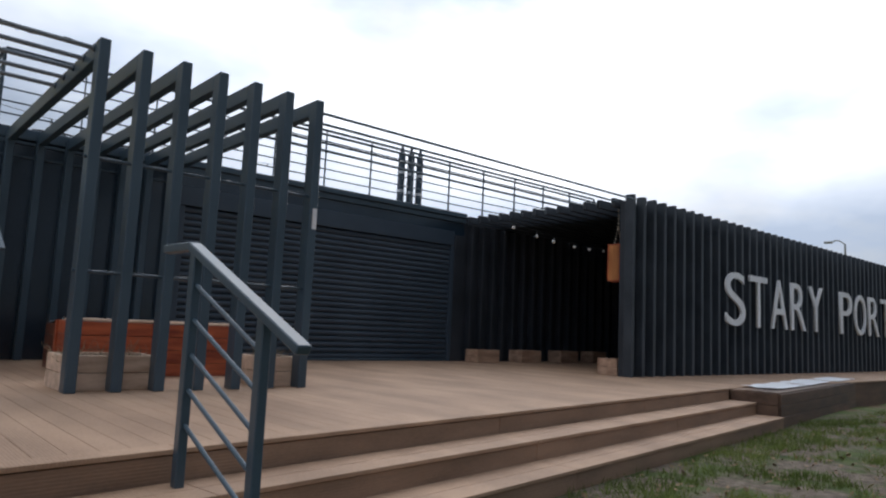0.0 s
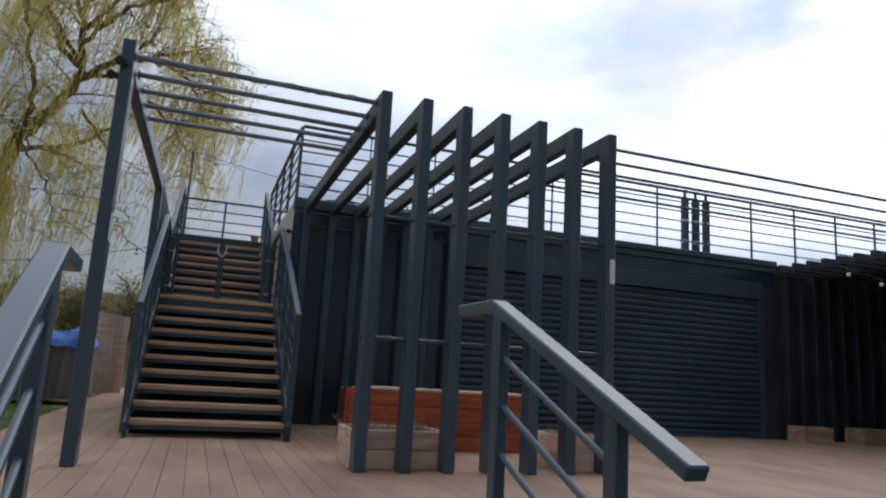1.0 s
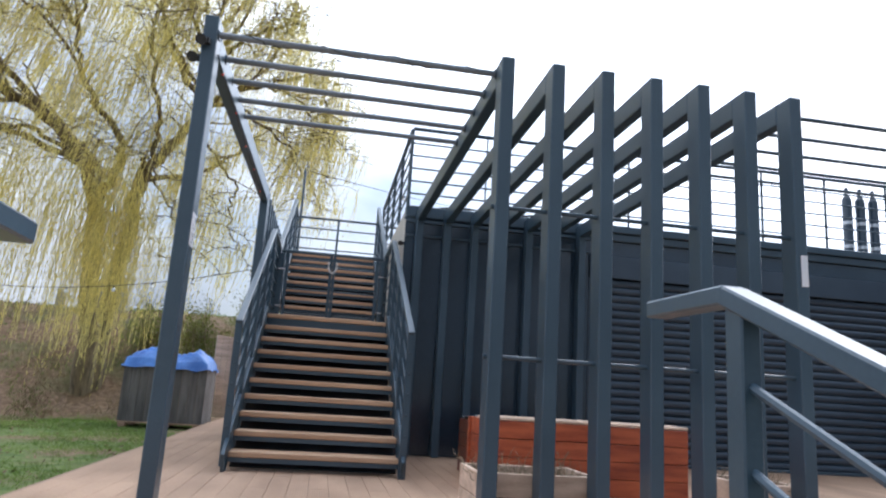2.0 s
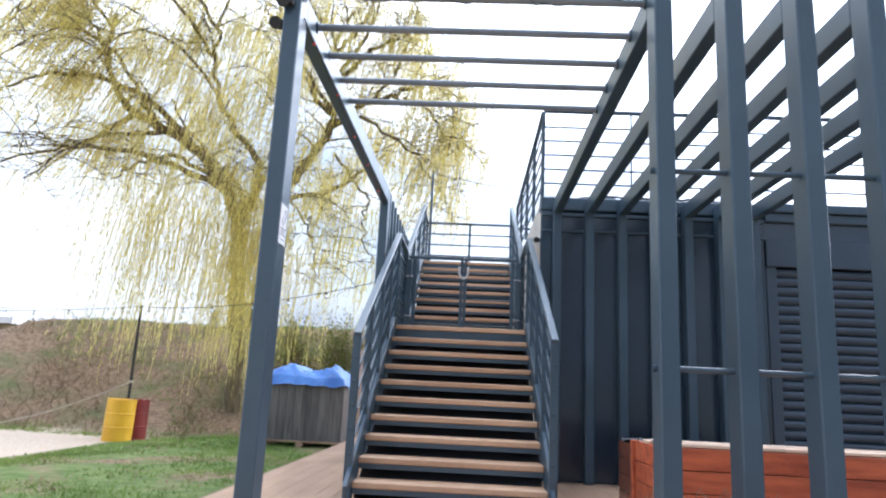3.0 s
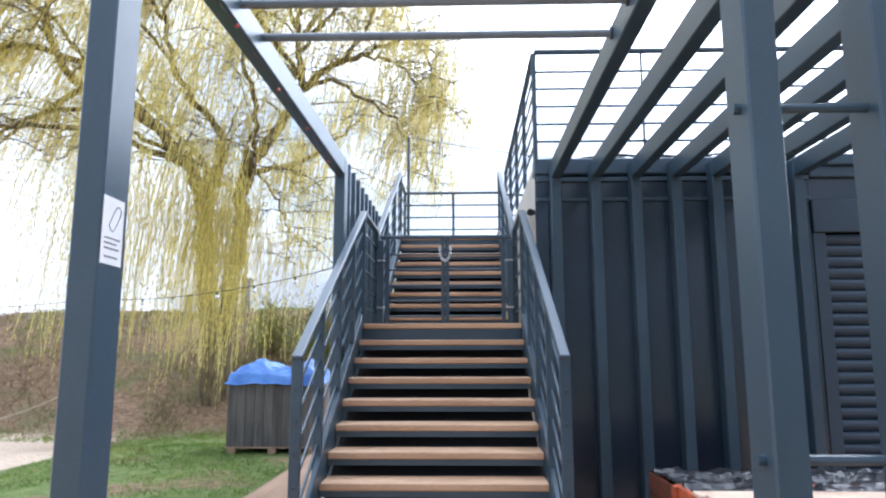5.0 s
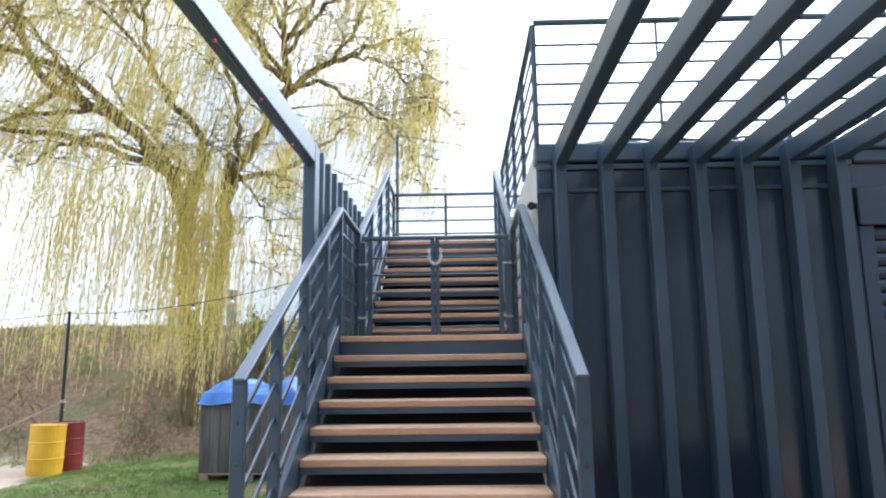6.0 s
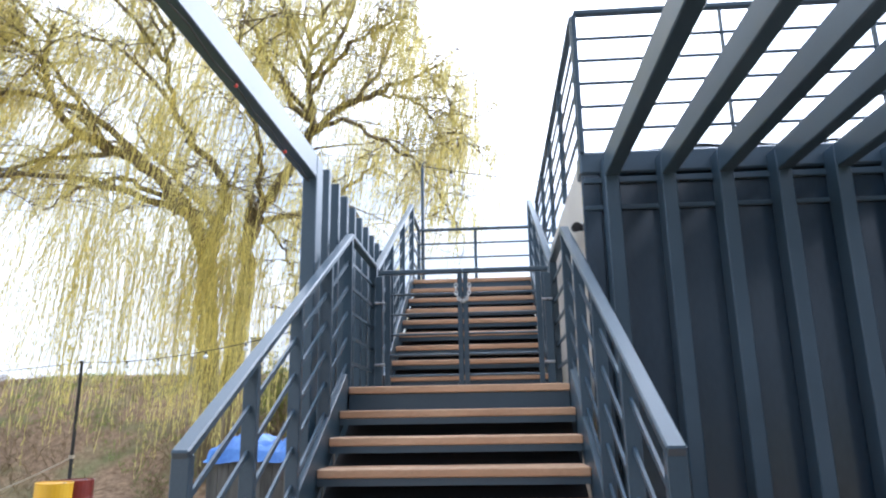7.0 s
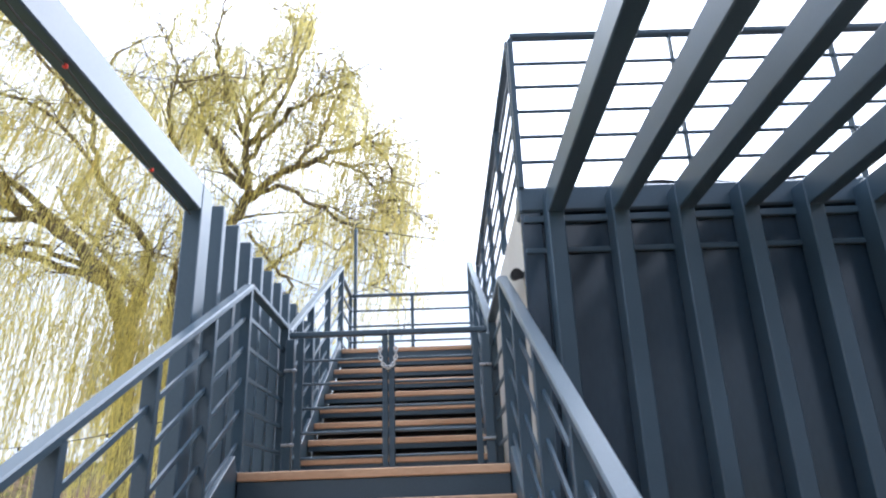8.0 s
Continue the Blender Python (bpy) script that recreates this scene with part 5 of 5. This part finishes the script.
# ---- house far behind the stairs ----
house = thing("house", "distant pale house with a brick chimney behind the terrace", "house")
part("wall", box(B(), 0.6, 4.8, 40.0, 47.0, ground_z(2.7, 40.0) - 0.3, 7.2), CONCRETE, house)
roof_bm = B()
rv = [roof_bm.verts.new(c) for c in ((0.4, 39.7, 7.1), (5.0, 39.7, 7.1), (5.0, 47.3, 7.1), (0.4, 47.3, 7.1), (0.4, 43.5, 8.7), (5.0, 43.5, 8.7))]
for f in ((0, 1, 5, 4), (2, 3, 4, 5), (0, 4, 3), (1, 2, 5), (3, 2, 1, 0)):
    roof_bm.faces.new([rv[i] for i in f])
part("roof", roof_bm, ROOFM, house)
chimney = part("chimney", box(B(), 2.59, 3.06, 40.3, 40.8, 7.0, 9.42, 0.02), BRICK, house, "small brick chimney")
part("chimney_cap", box(B(), 2.54, 3.11, 40.25, 40.85, 9.42, 9.62, 0.02), BRICK, chimney)

# ---- flues on the roof ----
for k in range(3):
    f = thing("flue_pipe", "dark steel flue pipe rising from the roof", "flue", "roof flues", "", (10.45 + 0.31 * k, 4.1, ROOF - 0.02))
    part("pipe", pipe(B(), (0, 0, 0), (0, 0, 2.25), 0.095, n=14), WALLP, f)
    for z in (0.7, 1.2, 1.7):
        part("band", pipe(B(), (0, 0, z), (0, 0, z + 0.07), 0.103, n=14), CHROME, f)
    part("cap", pipe(B(), (0, 0, 2.25), (0, 0, 2.38), 0.095, 0.03, 14), WALLP, f)
    part("spigot", pipe(B(), (0, 0, 2.38), (0, 0, 2.50), 0.04, n=10), WALLP, f)


# ---- cables and bulbs ----
def string_lights(name, a, b, sag, n, label, r=0.006, bulb_r=0.03):
    t = thing(name, label, "string lights")
    pts = hanging(a, b, sag)
    part("cable", tube(B(), pts, r, 5), WIRE, t)
    for k in range(n):
        p = pts[int((k + 0.5) / n * (len(pts) - 1))]
        part("socket", pipe(B(), p, p - Vector((0, 0, 0.05)), 0.016, n=6), WIRE, t)
        bm = B()
        bmesh.ops.create_icosphere(bm, subdivisions=2, radius=bulb_r, matrix=Matrix.Translation(p - Vector((0, 0, 0.05 + bulb_r * 0.9))))
        part("bulb", bm, GLOW, t, "clear glass bulb", True)


pole = thing("pole", "thin steel pole at the top landing", "pole")
part("shaft", pipe(B(), (-0.69, 5.02, 2.9), (-0.69, 5.02, 4.80), 0.026, 0.024, 8), STEEL, pole)
part("hook", tube(B(), spline([(-0.69, 5.02, 4.80), (-0.69, 5.02, 4.86), (-0.62, 5.02, 4.89)], 4), 0.008, 5), STEEL, pole)
string_lights("string_lights", (-0.69, 5.02, 4.82), (9.0, 7.5, 5.1), 0.35, 7, "string of small bulbs on a black cable over the roof")
string_lights("string_lights", (-7.56, 8.45, 2.45), (-0.86, 4.0, 2.75), 0.22, 7, "string of clear bulbs on a black cable below the willow", 0.007, 0.038)
string_lights("string_lights", (-7.56, 8.45, 2.45), (-19.0, 10.5, 2.6), 0.25, 9, "string of clear bulbs on a black cable below the willow", 0.007, 0.038)
string_lights("string_lights", (7.95, -2.2, 2.50), (11.6, -2.2, 2.42), 0.13, 7, "string of clear bulbs inside the passage", 0.005, 0.03)

# cable with small red lamps along the open side beam
fairy = thing("light_cable", "thin cable with small red lamps under the beam", "string lights")
REDLAMP = surface("red_plastic", (0.55, 0.03, 0.02), (0.70, 0.06, 0.03), 0.35, 8)
pts = [Vector((LX + TW / 2 + 0.006, -3.95 + 0.24 * k, PTOP - TD - 0.012 - 0.018 * (k % 2))) for k in range(16)]
part("cable", tube(B(), pts, 0.004, 5), WIRE, fairy)
for k in range(1, 16, 3):
    bm = B()
    bmesh.ops.create_icosphere(bm, subdivisions=2, radius=0.010, matrix=Matrix.Translation(pts[k]))
    part("lamp", bm, REDLAMP, fairy, "small red lamp")
cable = thing("cable", "thin black cable wound along the front crossbar", "cable")
part("line", tube(B(), [Vector((LX + 0.05 + 0.034 * k, -3.985 + 0.023 * math.cos(k * 0.45), 2.852 + 0.024 * math.sin(k * 0.45) - 0.03 * (k % 9 == 0))) for k in range(50)], 0.0028, 4), WIRE, cable)

# ---- small things on the walls ----
lamp = thing("wall_lamp", "small round black lamp on the corner of the wall", "lamp")
part("bracket", box(B(), WX0 - 0.04, WX0 - 0.001, 0.14, 0.17, 2.49, 2.53, 0.004), WIRE, lamp)
part("head", pipe(B(), (WX0 - 0.045, 0.10, 2.50), (WX0 - 0.045, 0.20, 2.52), 0.032, 0.028, 14), WIRE, lamp)

for y, z, s in ((-3.95, 2.70, -1), (-4.035, 2.78, 1)):
    clamp = thing("spotlight", "small black clamp-on spotlight near the top of the post", "lamp", "post spotlights")
    x = LX - TW / 2 - 0.001 if s < 0 else LX + 0.01
    part("bracket", box(B(), x - 0.03, x, y - 0.02, y + 0.018, z - 0.02, z + 0.02, 0.004), WIRE, clamp)
    part("head", pipe(B(), (x - 0.05, y - 0.035, z - 0.01), (x - 0.05, y + 0.05, z + 0.025), 0.034, 0.028, 14), WIRE, clamp)

notice = thing("notice", "white paper notice taped to the steel post", "notice", loc=(0.0, -0.03, -0.018))
nx = LX + TW / 2 + 0.0025
part("sheet", box(B(), nx - 0.002, nx, -3.985, -3.865, 1.515, 1.715), PAPER, notice)
for k, (y0, y1, z) in enumerate(((-3.97, -3.885, 1.56), (-3.97, -3.90, 1.575), (-3.97, -3.88, 1.59), (-3.965, -3.89, 1.535))):
    part("line_of_print", box(B(), nx, nx + 0.0008, y0, y1, z, z + 0.005), INK, notice)
part("drawing", tube(B(), spline([(nx + 0.001, -3.95, 1.63), (nx + 0.001, -3.91, 1.69), (nx + 0.001, -3.885, 1.675), (nx + 0.001, -3.925, 1.615), (nx + 0.001, -3.95, 1.63)], 6), 0.0012, 4), INK, notice)
tag = thing("post_label", "narrow white label stuck on the end post", "label")
part("strip", box(B(), XR - 0.012, XR + 0.036, PFRONT - 0.004, PFRONT - 0.001, 1.565, 1.775), PAPER, tag)

lantern = thing("wooden_lantern", "orange slatted wooden lantern hung on cords", "lantern")
lx, ly = 9.24, -3.52
for dx in (-0.12, 0.1):
    for dy in (-0.12, 0.1):
        part("corner", box(B(), lx + dx, lx + dx + 0.02, ly + dy, ly + dy + 0.02, 1.53, 2.15, 0.003), ORANGE, lantern)
for z in (1.53, 2.13):
    part("plate", box(B(), lx - 0.118, lx + 0.118, ly - 0.118, ly + 0.118, z + 0.001, z + 0.018, 0.003), ORANGE, lantern)
for k in range(5):
    o = -0.092 + 0.039 * k
    part("slat", box(B(), lx + o, lx + o + 0.032, ly - 0.118, ly - 0.106, 1.55, 2.13, 0.002), LANTERNWOOD, lantern)
    part("slat", box(B(), lx + o, lx + o + 0.032, ly + 0.106, ly + 0.118, 1.55, 2.13, 0.002), LANTERNWOOD, lantern)
    part("slat", box(B(), lx - 0.118, lx - 0.106, ly + o, ly + o + 0.032, 1.55, 2.13, 0.002), LANTERNWOOD, lantern)
    part("slat", box(B(), lx + 0.106, lx + 0.118, ly + o, ly + o + 0.032, 1.55, 2.13, 0.002), LANTERNWOOD, lantern)
for dx in (-0.1, 0.1):
    part("cord", pipe(B(), (lx + dx, ly, 2.15), (lx, ly, 2.47), 0.005, n=5), ROPE, lantern)
part("cord", pipe(B(), (lx, ly, 2.47), (lx, ly, 2.76), 0.005, n=5), ROPE, lantern)


# ---- sheets on the platform ----
def sheet(x, y, w, d, turn, seed):
    n = 16
    verts = []
    for j in range(n + 1):
        for i in range(n + 1):
            u, v = (i / n - 0.5) * w, (j / n - 0.5) * d
            verts.append((u + 0.03 * noise.noise(Vector((v * 3, seed, 0))), v + 0.05 * noise.noise(Vector((u * 3, seed, 2))), 0.014 + 0.03 * abs(noise.noise(Vector((u * 2.5 + seed, v * 2.5, 1))))))
    m = n + 1
    ob = mesh_raw("plastic_sheet", verts, [(j * m + i, j * m + i + 1, (j + 1) * m + i + 1, (j + 1) * m + i) for j in range(n) for i in range(n)], PAPER)
    ob.location, ob.rotation_euler = (x, y, -0.005), (0, 0, turn)
    tagged(ob, "crumpled white plastic sheet lying on the platform", "sheet", "plastic sheets")


sheet(10.2, -5.68, 1.7, 0.5, 0.13, 1.0)
sheet(12.0, -5.42, 1.8, 0.5, 0.16, 2.0)
sheet(13.9, -5.18, 1.6, 0.5, 0.14, 3.0)


# ---- dry plants and foil ----
def dry_stalks(x0, x1, y0, y1, z, n, seed, h, parent):
    r = random.Random(seed)
    bm = B()
    for _ in range(n):
        p = Vector((r.uniform(x0, x1), r.uniform(y0, y1), z))
        q = p + Vector((r.gauss(0, 0.07), r.gauss(0, 0.07), r.uniform(0.3, 1.0) * h))
        run = jitter(spline([p, p.lerp(q, 0.5) + Vector((r.gauss(0, 0.02), r.gauss(0, 0.02), 0)), q], 3), 0.006)
        tube(bm, run, taper(len(run), 0.0035, 0.0015), 3)
    tagged(part("dry_plant", bm, TWIG, parent), kind="stuff")


dry_stalks(1.0, 1.68, -3.93, -3.5, 0.22, 80, 5, 0.20, front_planter)
dry_stalks(2.75, 3.06, -3.93, -3.5, 0.22, 70, 6, 0.16, end_planter)


def foil(bed, x0, x1, y0, y1, z):
    """Crumpled liner with its edge turned over the rim."""
    n, m = 70, 30
    verts = []
    for j in range(m + 1):
        for i in range(n + 1):
            x, y = x0 + (x1 - x0) * i / n, y0 + (y1 - y0) * j / m
            ridge = 1 - abs(noise.noise(Vector((x * 4.5 + y * 2, y * 7, z)))) * 3
            verts.append((x, y, z + 0.028 * max(0.0, ridge) + 0.016 * noise.noise(Vector((x * 17, y * 17, 5)))))
    w = n + 1
    mesh_raw("liner", verts, [(j * w + i, j * w + i + 1, (j + 1) * w + i + 1, (j + 1) * w + i) for j in range(m) for i in range(n)], FOIL, bed, "crumpled black foil liner")


foil(back_planter, 1.35, 2.98, -2.335, -2.05, 0.535)
foil(rear_planter, 1.385, 2.975, -1.955, -1.285, 0.498)


hose = thing("cable_bundle", "loose black and white cables lying along the roof edge", "cable")
for k in range(3):
    r2 = random.Random(40 + k)
    run = [Vector((1.25 + 0.09 * i, 0.06 + 0.03 * k + 0.03 * math.sin(i * 0.9 + k), ROOF + 0.012 + 0.028 * abs(math.sin(i * 0.55 + 1.7 * k)) + 0.012 * r2.random())) for i in range(19)]
    part("line", tube(B(), spline(run, 2), 0.011, 6), WIRE if k != 1 else PAPER, hose)
